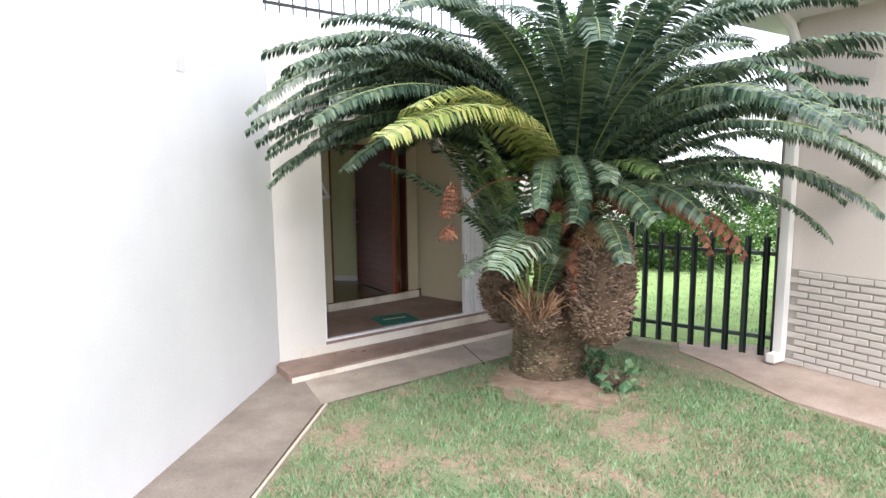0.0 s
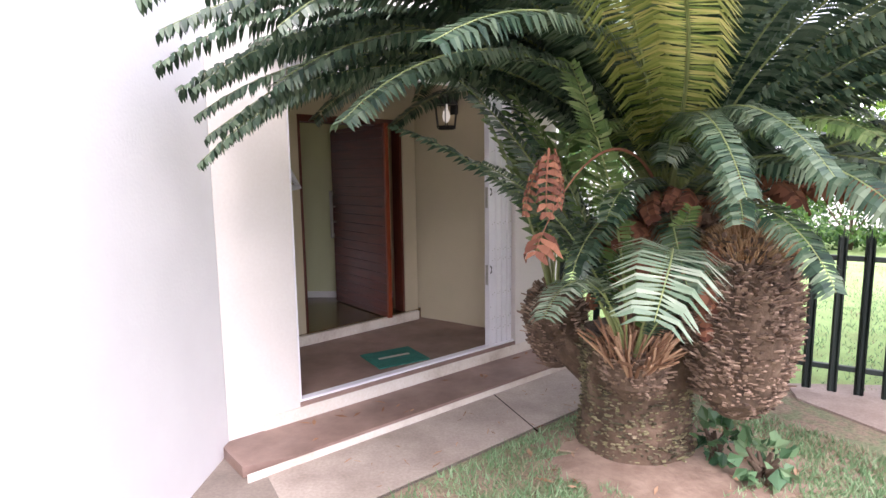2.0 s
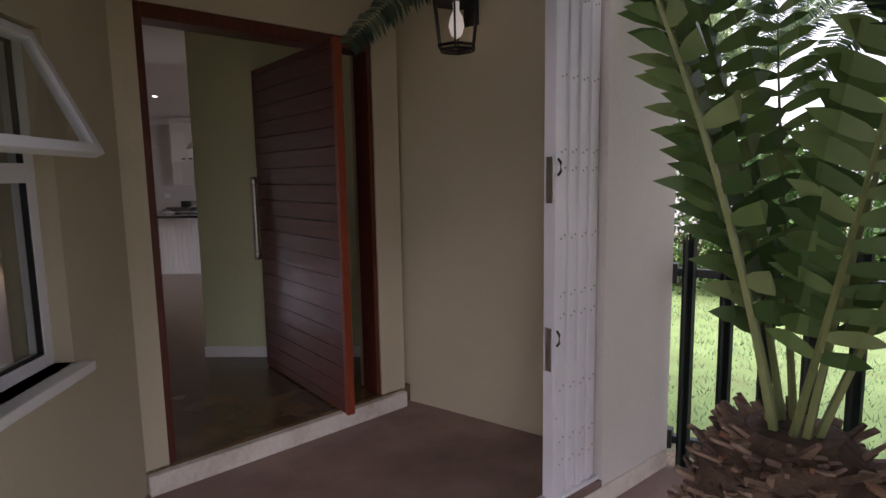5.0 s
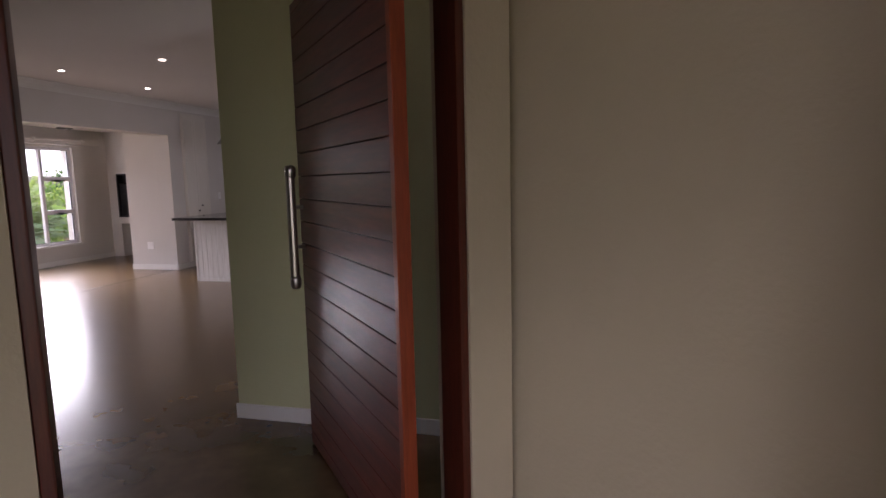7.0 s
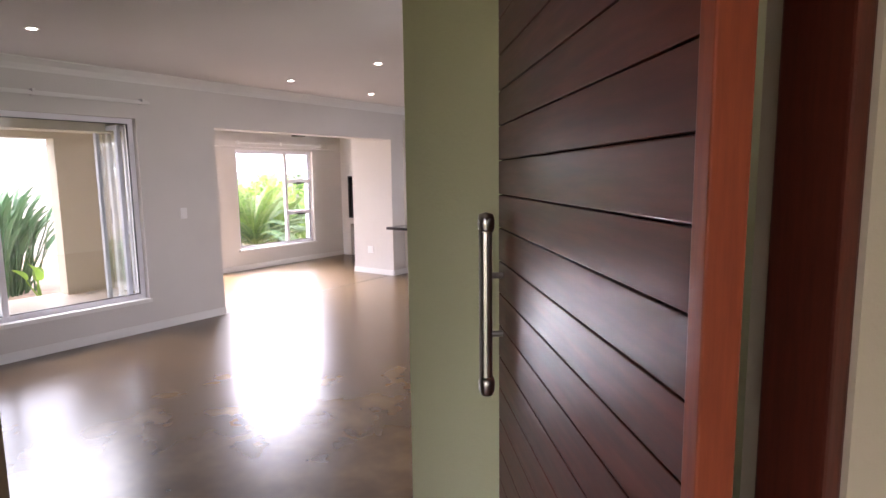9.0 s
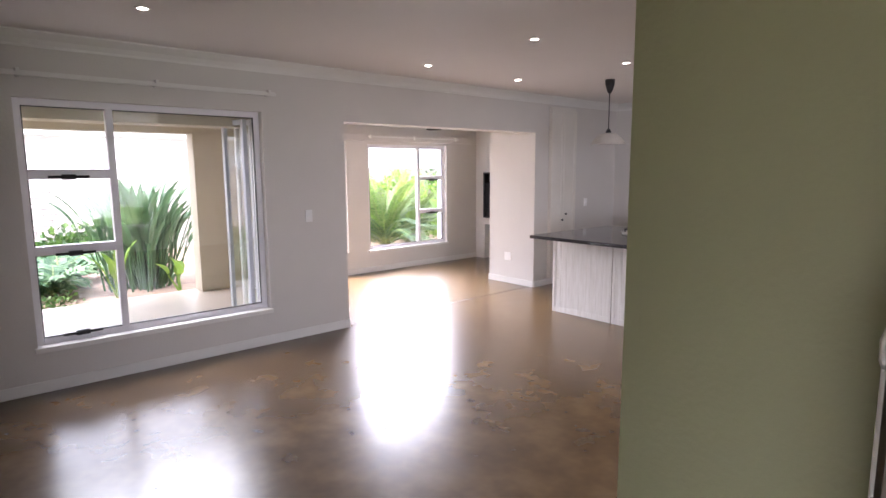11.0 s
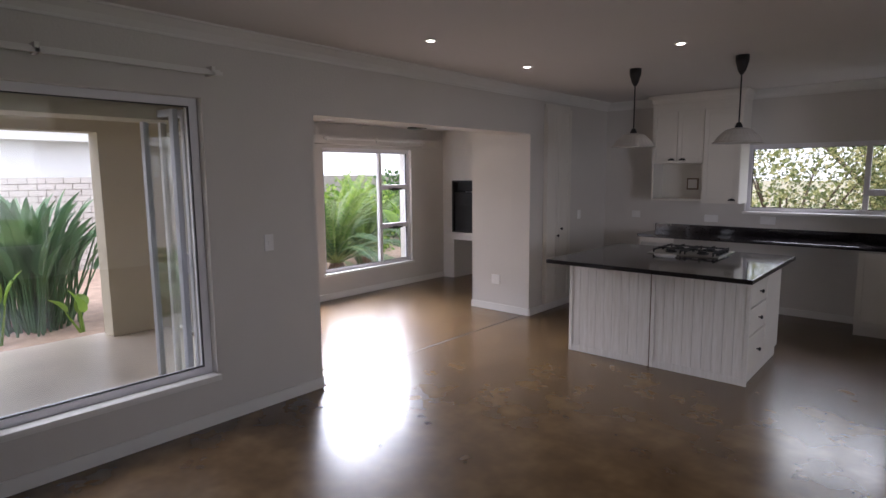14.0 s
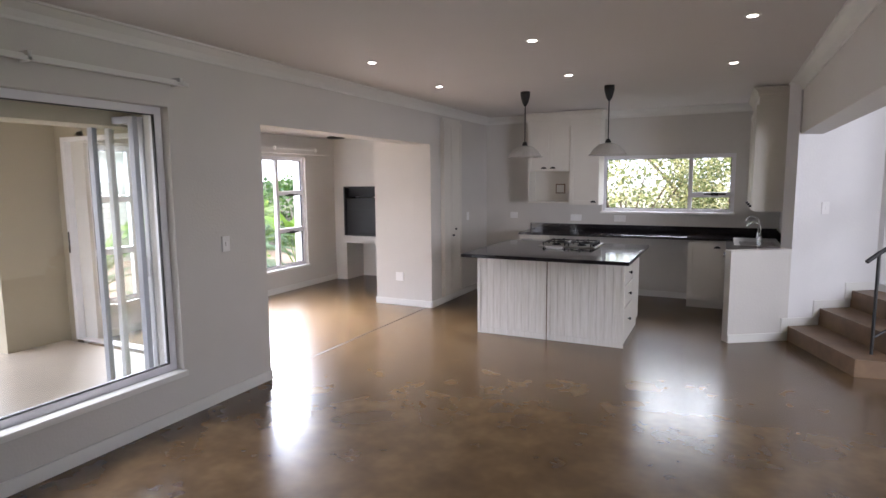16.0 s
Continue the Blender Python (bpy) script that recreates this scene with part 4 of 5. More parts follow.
# ---- built-in fireplace ----
br = thing("built_in_braai", "black steel built-in barbecue fireplace with its shutter down", "fireplace", pose(-2.33, 4.33, 0.74))
part("surround", boxes(((0, -0.012, 0), (0.03, 0.3, 0.81)), ((0.97, -0.012, 0), (1.0, 0.3, 0.81)), ((0.03, -0.012, 0.78), (0.97, 0.3, 0.81)), ((0.03, -0.012, 0.0), (0.97, 0.3, 0.02)), bevel=0.003), M_BLACK, br)
part("shutter", boxes(((0.03, 0.03, 0.02), (0.97, 0.04, 0.62))), M_BLACK, br)
part("shutter_lip", boxes(((0.03, 0.010, 0.60), (0.97, 0.045, 0.625)), bevel=0.004), M_BLACK, br)
part("shutter_fold", boxes(((0.03, 0.022, 0.425), (0.97, 0.03, 0.44)), bevel=0.002), M_BLACK, br)
part("hood_plate", boxes(((0.03, 0.10, 0.64), (0.97, 0.11, 0.78))), M_BLACK, br)
part("knob", lathe([(0.012, 0), (0.012, 0.02), (0.018, 0.026), (0.0, 0.03)], 12, pose(0.72, 0.03, 0.42, 90, 0, 0)), M_CHROME, br, "steel knob")
tagged(part("mantel_shelf", boxes(((-2.34, 4.305, 0.69), (-1.2, 4.33, 0.735)), bevel=0.004), M_INNER), "plastered ledge below the fireplace", "ledge", kind="structure")
cap = thing("ceiling_fitting", "dark flat ceiling fitting hanging on a short rod in the nook", "ceiling fitting", pose(-0.36, 1.48, 2.32))
part("rod", tube([(0, 0, 0.0), (0, 0, -0.225)], 0.008, 8), M_BLACK, cap)
part("disc", lathe([(0.0, -0.245), (0.085, -0.242), (0.10, -0.232), (0.085, -0.222), (0.0, -0.218)], 20), M_BLACK, cap, smooth=True)

# ---- folding doors to the patio ----
def glazed_leaf(name, label, m, w0, h0, rails=(), metal=None):
    t = thing(name, label, "glazed door", m)
    f = 0.045
    part("leaf_frame", boxes(((0, -0.02, 0), (f, 0.02, h0)), ((w0 - f, -0.02, 0), (w0, 0.02, h0)), ((f, -0.02, 0), (w0 - f, 0.02, f)), ((f, -0.02, h0 - f), (w0 - f, 0.02, h0)),
                             *[((f, -0.02, z - 0.03), (w0 - f, 0.02, z + 0.03)) for z in rails], bevel=0.004), metal or M_ALU, t)
    p = part("pane", boxes(((f, -0.003, f), (w0 - f, 0.003, h0 - f))), M_GLASS, t, "clear glass")
    p.visible_shadow = False
    part("lever_handle", boxes(((0.015, -0.045, 0.98), (0.035, -0.02, 1.12)), bevel=0.003), M_ALU, t)
    return t


glazed_leaf("folding_door", "grey-white aluminium glazed folding door leaf, folded open", pose(-0.26, -0.90, 0.0, 0, 0, 184), 0.44, 2.08, (), M_GREYALU)
glazed_leaf("folding_door", "white aluminium glazed folding door leaf, folded open", pose(-0.26, -0.83, 0.0, 0, 0, 178), 0.42, 2.08, (), M_ALU)
tagged(part("door_2_frame", boxes(((-2.77, 0.09, 0), (-2.72, 0.2, 2.1)), ((-0.47, 0.09, 0), (-0.42, 0.2, 2.1)), ((-2.72, 0.09, 2.06), (-0.47, 0.2, 2.1)), ((-2.72, 0.09, 0), (-0.47, 0.2, 0.012)), bevel=0.004), M_ALU),
       "white aluminium frame of the folding doors", "door frame", kind="structure")
tagged(part("door_lock_plate", boxes(((-2.755, 0.083, 0.92), (-2.735, 0.09, 1.14)), bevel=0.001), M_BLACK, bpy.data.objects["door_2_frame"]), "dark lock plate")

# ---- porch fittings ----
LW = along((5.95, -2.49), (6.98, -3.16))
lantern = thing("wall_lantern", "lit six-sided black iron wall lantern", "wall lamp", LW @ pose(0.55, -0.16, 2.10))
hexa = [(0.11 * math.cos(math.pi * i / 3), 0.11 * math.sin(math.pi * i / 3)) for i in range(6)]
for z, s in ((0.0, 0.85), (0.02, 1.0), (0.26, 1.25)):
    part("ring", tube([(x * s, y * s, z) for x, y in hexa + hexa[:1]], 0.009, 6), M_BLACK, lantern)
for x, y in hexa:
    part("corner_bar", tube([(x * 0.95, y * 0.95, 0.0), (x * 1.25, y * 1.25, 0.26)], 0.006, 6), M_BLACK, lantern)
part("cap", lathe([(0.145, 0.26), (0.10, 0.32), (0.04, 0.36), (0.012, 0.42), (0.0, 0.42)], 6), M_BLACK, lantern)
part("bulb", lathe([(0.0, 0.06), (0.03, 0.08), (0.045, 0.13), (0.035, 0.18), (0.018, 0.21), (0.018, 0.27)], 16), M_LANTERN, lantern, "glowing bulb", smooth=True)
part("arm", tube([(0, 0.0, 0.34), (0, 0.08, 0.38), (0, 0.15, 0.30)], 0.009, 8), M_BLACK, lantern)
part("wall_plate", boxes(((-0.05, 0.148, 0.16), (0.05, 0.158, 0.36)), bevel=0.003), M_BLACK, lantern)
bulb_light = bpy.data.lights.new("lantern_bulb_light", "POINT")
bulb_light.energy, bulb_light.color, bulb_light.shadow_soft_size = 0.3, (1.0, 0.88, 0.62), 0.04
bl = new("lantern_bulb_light", bulb_light)
bl.matrix_world = LW @ pose(0.55, -0.16, 2.20)

PL = along((OP0[0] - 0.28, OP0[1] + 0.1), (4.80, -3.69))
window("window_6", "small white porch window with its top sash propped open", PL @ pose(0.05, 0.10, 0.72), 0.81, 1.23, rails=((0.05, 0.76, 0.72),))
sash = thing("window_sash", "open top-hung white aluminium sash of the porch window", "window", PL @ pose(0.06, 0.03, 1.93, -26, 0, 0), kind="structure")
part("sash_frame", boxes(((0, -0.02, -0.48), (0.04, 0.02, 0)), ((0.73, -0.02, -0.48), (0.77, 0.02, 0)), ((0.04, -0.02, -0.48), (0.73, 0.02, -0.44)), ((0.04, -0.02, -0.04), (0.73, 0.02, 0)), bevel=0.004), M_ALU, sash)
part("pane", boxes(((0.04, -0.003, -0.44), (0.73, 0.003, -0.04))), M_GLASS, sash)
tagged(part("sill", boxes(((0.03, -0.07, 0.68), (0.88, 0.1, 0.72)), m=PL, bevel=0.006), M_TRIM), "white painted porch window sill", "sill", kind="structure")

# balcony railing above the entrance
balc = thing("balcony_railing", "black steel balcony railing above the entrance", "railing", along((4.84, -5.515), off(OP1, 0.62, 0.0)))
for z in (3.55, 4.35):
    part("rail", boxes(((0.0, 0.08, z), (3.5, 0.11, z + 0.03))), M_BLACK, balc)
for k in range(24):
    part("baluster", boxes(((0.05 + k * 0.15, 0.088, 3.45), (0.064 + k * 0.15, 0.102, 4.36))), M_BLACK, balc)

# ---- garage wall, downpipe and fence ----
GA, GB = Vector((10.34, -4.80)), Vector((14.2, -9.8))
GD = (GB - GA).normalized()
wall("wall_garage", tuple(GA), tuple(GB), 0.3, G - 0.05, 3.35, M_GARAGE, label="pinkish grey plaster garage wall above painted brick")
wall("wall_garage_side", (10.5, -4.75), (13.5, -2.3), 0.25, G - 0.05, 3.35, M_GARAGE, label="pinkish grey plaster garage end wall")
roof = thing("garage_roof", "pale garage eave with fascia and gutter", "roof", along(GA, GB), kind="structure")
part("soffit", boxes(((-0.5, -0.55, 3.35), (6.3, 3.0, 3.42))), M_WHITE, roof)
part("fascia", boxes(((-0.52, -0.58, 3.32), (6.3, -0.55, 3.55))), M_TRIM, roof)
part("gutter", boxes(((-0.52, -0.70, 3.43), (6.3, -0.59, 3.55)), bevel=0.015), M_TRIM, roof)
dp = thing("downpipe", "white square downpipe at the garage corner", "downpipe", along(GA, GB))
part("pipe", boxes(((-0.02, -0.115, -0.22), (0.08, -0.015, 3.05)), bevel=0.01), M_TRIM, dp)
part("shoe", boxes(((-0.02, -0.24, -0.30), (0.08, -0.02, -0.20)), bevel=0.012), M_TRIM, dp)
part("swan_neck", tube([(0.03, -0.065, 3.03), (0.03, -0.25, 3.25), (0.03, -0.64, 3.44)], 0.05, 8), M_TRIM, dp)

F0, F1 = Vector((7.50, -3.08)), Vector((10.34, -4.70))
FL = (F1 - F0).length
fence = thing("palisade_fence", "dark green steel palisade fence between house and garage", "fence", along(F0, F1))
for z in (-0.12, 0.84):
    part("rail", boxes(((0.0, -0.02, z), (FL, 0.02, z + 0.045)), bevel=0.004), M_FENCE, fence)
npale = int(FL / 0.19)


def pale(bm_top):
    bm = bmesh.new()
    prof = [(-0.036, 0.010), (-0.022, -0.012), (-0.008, -0.002), (0.008, -0.002), (0.022, -0.012), (0.036, 0.010)]
    rows = []
    for z in (G + 0.02, bm_top - 0.10):
        rows.append([bm.verts.new((x, y - 0.034, z)) for x, y in prof])
    for i in range(5):
        bm.faces.new((rows[0][i], rows[0][i + 1], rows[1][i + 1], rows[1][i]))
    top = rows[1]
    for i, h in ((0, 0.04), (2, 0.10), (4, 0.04)):
        tip = bm.verts.new(((top[i].co.x + top[i + 1].co.x) / 2 * 1.25, -0.036, bm_top - 0.10 + h))
        bm.faces.new((top[i], top[i + 1], tip))
    for i in (1, 3):
        tip = bm.verts.new(((top[i].co.x + top[i + 1].co.x) / 2, -0.04, bm_top - 0.07))
        bm.faces.new((top[i], top[i + 1], tip))
    bmesh.ops.solidify(bm, geom=bm.faces[:], thickness=0.004)
    return bm


first_pale = part("pale", pale(1.14), M_FENCE, fence)
first_pale.location.x = 0.09
for k in range(1, npale):
    o = new("pale", first_pale.data)
    o.parent, o.location = fence, (0.09 + k * 0.19, 0, 0)
for x in (1.62, FL - 0.02):
    part("post", boxes(((x - 0.03, -0.025, G), (x + 0.03, 0.035, 1.16)), bevel=0.005), M_FENCE, fence)
for z in (0.80, -0.15):
    part("bracket", boxes(((-0.02, -0.03, z), (0.03, 0.03, z + 0.11)), bevel=0.004), M_FENCE, fence)

# ---- cycads ----
rng = random.Random(7)


def frond_data(name, length, e0, e1, pairs, leaf, width, mat, vee=0.35, seed=0, bare=0.16, drop=0.0):
    """One arching feather leaf: a tapered rachis along x that rises at e0 and ends at e1 degrees, with paired pointed leaflets."""
    r = random.Random(seed)
    verts, faces = [], []
    n = 22
    pts, dirs = [Vector((0, 0, 0))], []
    side = r.uniform(-0.12, 0.12)
    for i in range(n):
        u = (i + 0.5) / n
        a = radians(e0 + (e1 - e0) * (u ** 1.25))
        b = side * u * u
        d = Vector((math.cos(a) * math.cos(b), math.cos(a) * math.sin(b), math.sin(a)))
        dirs.append(d)
        pts.append(pts[-1] + d * (length / n))
    dirs.append(dirs[-1])
    prev = None
    for i, p in enumerate(pts):
        d = dirs[min(i, n)]
        s = Vector((-d.y, d.x, 0)).normalized()
        up = s.cross(d) * -1
        rad = 0.014 * (1 - 0.85 * i / n)
        k = len(verts)
        verts += [p + s * rad, p + up * rad, p - s * rad, p - up * rad]
        if prev is not None:
            for q in range(4):
                faces.append((prev + q, prev + (q + 1) % 4, k + (q + 1) % 4, k + q))
        prev = k
    for j in range(pairs):
        u = bare + (1 - bare) * (j + 0.5) / pairs
        f = u * n
        i = min(int(f), n - 1)
        p = pts[i].lerp(pts[i + 1], f - i)
        d = dirs[i]
        s = Vector((-d.y, d.x, 0)).normalized()
        up = d.cross(s)
        if up.z < 0:
            up = -up
        ll = leaf * (0.30 + 0.70 * math.sin(math.pi * min(1, 0.12 + 0.84 * ((u - bare) / (1 - bare)) ** 0.85)) ** 0.6)
        for sg in (-1, 1):
            if r.random() < 0.03:
                continue
            sweep = 0.12 + 0.26 * u + r.uniform(-0.07, 0.07)
            v = vee + r.uniform(-0.14, 0.14)
            way = (s * sg + d * sweep + up * v).normalized()
            tip_way = (s * sg * 0.85 + d * (sweep + 0.16) + up * (v - 0.62 - drop)).normalized()
            w = d * (width * 0.5) * r.uniform(0.85, 1.15)
            l = ll * r.uniform(0.9, 1.08)
            m1 = p + way * l * 0.5
            t = m1 + tip_way * l * 0.5
            k = len(verts)
            q1, q3 = p.lerp(m1, 0.4), m1.lerp(t, 0.5)
            verts += [p - w * 0.4, p + w * 0.4, q1 - w * 0.85, q1 + w * 0.85, m1 - w, m1 + w, q3 - w * 0.72, q3 + w * 0.72, t]
            faces += [(k, k + 1, k + 3, k + 2), (k + 2, k + 3, k + 5, k + 4), (k + 4, k + 5, k + 7, k + 6), (k + 6, k + 7, k + 8)]
    me = bpy.data.meshes.new(name)
    me.from_pydata([tuple(v) for v in verts], [], faces)
    me.materials.append(mat)
    me.materials.append(M_RACHIS if mat is not M_DEADF else M_DEADF)
    for p in me.polygons[:4 * n]:
        p.material_index = 1
    return me


def scaly_trunk(name, parent, center, z0, z1, profile, nscale, label, tilt=0.0, mat=None, size=1.0):
    """A stout trunk as a rough turned body covered in old leaf bases that point outwards and up."""
    r = random.Random(len(name) + int(center[0] * 100) + nscale)
    bm = lathe([(rad, z0 + (z1 - z0) * h) for h, rad in profile], 30)
    bm.verts.ensure_lookup_table()
    for v in bm.verts:
        k = 1 + 0.10 * noise.noise(v.co * 5 + Vector(center + (0,)))
        v.co.x, v.co.y = v.co.x * k + center[0] + tilt * (v.co.z - z0), v.co.y * k + center[1]
    base = part(name, bm, M_BARK, parent, label)
    verts, faces = [], []

    def radius(h):
        for (h0, r0), (h1, r1) in zip(profile, profile[1:]):
            if h0 <= h <= h1:
                return r0 + (r1 - r0) * (h - h0) / max(1e-6, h1 - h0)
        return profile[-1][1]

    for k in range(nscale):
        h = (k + 0.5) / nscale * 0.97
        a = r.uniform(0, 6.2832)
        z = z0 + (z1 - z0) * h
        rad = radius(h) * 0.98
        out = Vector((math.cos(a), math.sin(a), 0))
        sd = Vector((-out.y, out.x, 0))
        p = Vector((center[0] + tilt * (z - z0), center[1], z)) + out * rad
        way = (out * r.uniform(0.5, 1.0) + Vector((0, 0, r.uniform(0.2, 1.6))) + sd * r.uniform(-1.0, 1.0)).normalized()
        ln, w, th = r.choice((0.025, 0.04, 0.055, 0.08)) * r.uniform(0.7, 1.2) * size, r.uniform(0.008, 0.024), r.uniform(0.004, 0.010)
        up = way.cross(sd).normalized()
        i = len(verts)
        verts += [p - sd * w - up * th - out * 0.03, p + sd * w - up * th - out * 0.03, p + sd * w + up * th - out * 0.03, p - sd * w + up * th - out * 0.03]
        q = p + way * ln
        w2, th2 = w * r.uniform(0.35, 0.7), th * 0.6
        verts += [q - sd * w2 - up * th2, q + sd * w2 - up * th2, q + sd * w2 + up * th2, q - sd * w2 + up * th2]
        faces += [(i, i + 1, i + 5, i + 4), (i + 1, i + 2, i + 6, i + 5), (i + 2, i + 3, i + 7, i + 6), (i + 3, i, i + 4, i + 7), (i + 4, i + 5, i + 6, i + 7)]
    tagged(raw("leaf_bases", [tuple(v) for v in verts], faces, mat or M_STUB, base), kind="stuff")
    return base


def stubs(parent, center, n, rad, lo, hi, z, low=18):
    """Cut brown leaf stalks fanning out of a crown."""
    r = random.Random(n)
    bm = bmesh.new()
    for k in range(n):
        a, e, ln = r.uniform(0, 2 * math.pi), radians(r.uniform(low, 84)), r.uniform(lo, hi)
        d = Vector((math.cos(a) * math.cos(e), math.sin(a) * math.cos(e), math.sin(e)))
        p = Vector((center[0], center[1], z)) + Vector((d.x, d.y, 0)) * rad
        tube([p, p + d * ln * 0.5, p + d * ln + Vector((r.uniform(-0.05, 0.05), r.uniform(-0.05, 0.05), r.uniform(-0.09, 0.02)))], r.uniform(0.005, 0.014), 5, bm, 0.7)
    tagged(part("cut_stalks", bm, M_STALK, parent, "dry brown cut leaf stalks"), kind="stuff")


def place_frond(parent, me, base, az, roll=0.0, tilt=0.0, s=1.0, label=""):
    o = new("frond", me)
    o.parent = parent
    o.matrix_local = pose(*base, 0, 0, math.degrees(az)) @ pose(0, 0, 0, roll, tilt, 0) @ Matrix.Diagonal((s, s, s, 1))
    return tagged(o, label)


cycad = thing("cycad", "large old cycad with several trunks and arching dark green fronds", "cycad", pose(0, 0, 0))
scaly_trunk("trunk", cycad, (7.76, -5.24), G - 0.02, 0.50, [(0, 0.42), (0.12, 0.385), (0.5, 0.37), (0.85, 0.40), (1.0, 0.36)], 2600, "dark mossy scaly cycad trunk", mat=M_MOSS, size=0.6)
scaly_trunk("right_trunk", cycad, (8.20, -5.84), 0.12, 1.24, [(0, 0.10), (0.12, 0.23), (0.4, 0.30), (0.7, 0.30), (0.88, 0.25), (1.0, 0.16)], 3200, "thick scaly trunk with a shaggy brown top")
scaly_trunk("offshoot", cycad, (7.62, -5.66), 0.16, 0.50, [(0, 0.10), (0.3, 0.19), (0.7, 0.20), (1.0, 0.12)], 520, "brown offshoot trunk")
scaly_trunk("offshoot", cycad, (7.25, -4.75), 0.06, 0.72, [(0, 0.09), (0.25, 0.20), (0.6, 0.25), (0.85, 0.22), (1.0, 0.12)], 900, "brown offshoot trunk")
scaly_trunk("main_trunk", cycad, (7.98, -5.25), 0.2, 1.5, [(0, 0.40), (0.5, 0.36), (1.0, 0.25)], 900, "tall scaly trunk")
part("trunk_fork", tube([(7.72, -5.15, 0.0), (7.5, -4.95, 0.16), (7.27, -4.77, 0.34)], 0.19, 12, None, 0.85), M_BARK, cycad)
stubs(cycad, (7.60, -5.72), 190, 0.14, 0.22, 0.44, 0.32, 46)
stubs(cycad, (7.25, -4.75), 30, 0.10, 0.08, 0.18, 0.62)
fuzz = bmesh.new()
for k in range(2200):
    a, rr = rng.uniform(0, 6.283), 0.34 * math.sqrt(rng.random())
    p = Vector((8.20 + rr * 0.72 * math.cos(a), -5.84 + rr * 0.72 * math.sin(a), 1.04 + 0.24 * math.sqrt(max(0.0, 1 - (rr / 0.35) ** 2))))
    d = Vector((math.cos(a) * rr * 2, math.sin(a) * rr * 2, 0.6)).normalized()
    tube([p, p + d * rng.uniform(0.03, 0.07)], 0.007, 4, fuzz, 0.3)
M_FUZZ = material("orange_crown_fibre", [(0.2, (0.34, 0.18, 0.08)), (0.8, (0.68, 0.47, 0.27))], 0.95, 8.0, island=True)
tagged(part("crown_fibre", fuzz, M_FUZZ, cycad, "orange brown crown fibre"), kind="stuff")

M_FRONDG = material("lighter_green_frond", [(0.2, (0.07, 0.14, 0.04)), (0.55, (0.16, 0.25, 0.08)), (0.9, (0.30, 0.38, 0.16))], 0.38, 2.5, island=True, translucent=0.25)
M_PALE = material("pale_blue_green_frond", [(0.2, (0.08, 0.14, 0.085)), (0.5, (0.18, 0.25, 0.17)), (0.85, (0.36, 0.42, 0.32))], 0.4, 2.5, island=True, translucent=0.2)
BIG = [frond_data("frond_leaf", L, e0, e1, 120, 0.22, 0.026, M_FROND, -0.05, sd, drop=0.25) for sd, (L, e0, e1) in enumerate(
    ((3.1, 72, -42), (3.1, 62, -38), (3.0, 52, -40), (3.1, 80, -16), (2.7, 40, -48), (2.8, 84, 26), (3.0, 60, -18), (2.6, 30, -55)))]
REACH = [frond_data("frond_leaf", L, e0, e1, 140, 0.22, 0.026, M_FROND, -0.10, 20 + sd, drop=0.3) for sd, (L, e0, e1) in enumerate(
    ((3.6, 58, -36), (3.6, 64, -42), (3.5, 54, -30), (3.4, 70, -30)))]
YOUNG = frond_data("frond_leaf", 3.45, 37, -27, 120, 0.25, 0.027, M_FRONDY, -0.05, 31, drop=0.25)
DEAD = [frond_data("frond_leaf", L, e0, e1, 18, 0.16, 0.055, M_DEADF, 0.0, 41 + i, drop=0.9) for i, (L, e0, e1) in enumerate(((0.75, 10, -89), (1.5, 34, -70)))]
DEADLONG = frond_data("frond_leaf", 2.2, 36, -50, 4, 0.13, 0.034, M_DEADF, -0.3, 47, 0.94, 1.8)
BUNCH = frond_data("frond_leaf", 0.72, -58, -92, 8, 0.16, 0.060, M_DEADF, 0.1, 48, 0.1, 0.6)
SKIRT = [frond_data("frond_leaf", L, e0, e1, 56, 0.23, 0.026, m_, 0.0, 90 + i, drop=0.2) for i, (L, e0, e1, m_) in enumerate(((1.5, 38, -50, M_FROND), (1.35, 50, -35, M_FRONDG), (1.6, 24, -62, M_FROND), (1.3, 55, -48, M_PALE)))]
# Lighter green than the crown, in place of bright light on these leaves.
NEAR = [frond_data("frond_leaf", L, e0, e1, 17, 0.22, 0.062, M_FRONDG, 0.22, 60 + i, 0.2) for i, (L, e0, e1) in enumerate(((1.75, 75, 58), (1.6, 80, 66)))]
HEART = (7.98, -5.28, 1.42)
for ring, (count, meshes, h) in enumerate(((22, (5, 3), 0.10), (30, (0, 3, 6), 0.05), (30, (1, 2, 6), 0.0), (18, (2, 4), -0.06), (13, (7, 4), -0.14))):
    for i in range(count):
        az = 2 * math.pi * (i + rng.uniform(-0.25, 0.25)) / count + ring * 0.37
        deg = math.degrees(az) % 360
        if (ring >= 3 and 85 < deg < 312) or (ring == 2 and 236 < deg < 300):
            continue
        # the leaves over the path arch high above it
        over = ring >= 1 and 115 < deg < 238
        me = REACH[(i + ring) % 4] if over else BIG[meshes[(i + ring) % len(meshes)]]
        s = rng.uniform(0.9, 1.06)
        base = (HEART[0] + 0.13 * math.cos(az), HEART[1] + 0.13 * math.sin(az), HEART[2] + h + rng.uniform(-0.04, 0.04))
        place_frond(cycad, me, base, az, rng.uniform(-14, 14), rng.uniform(-5, 5), s)
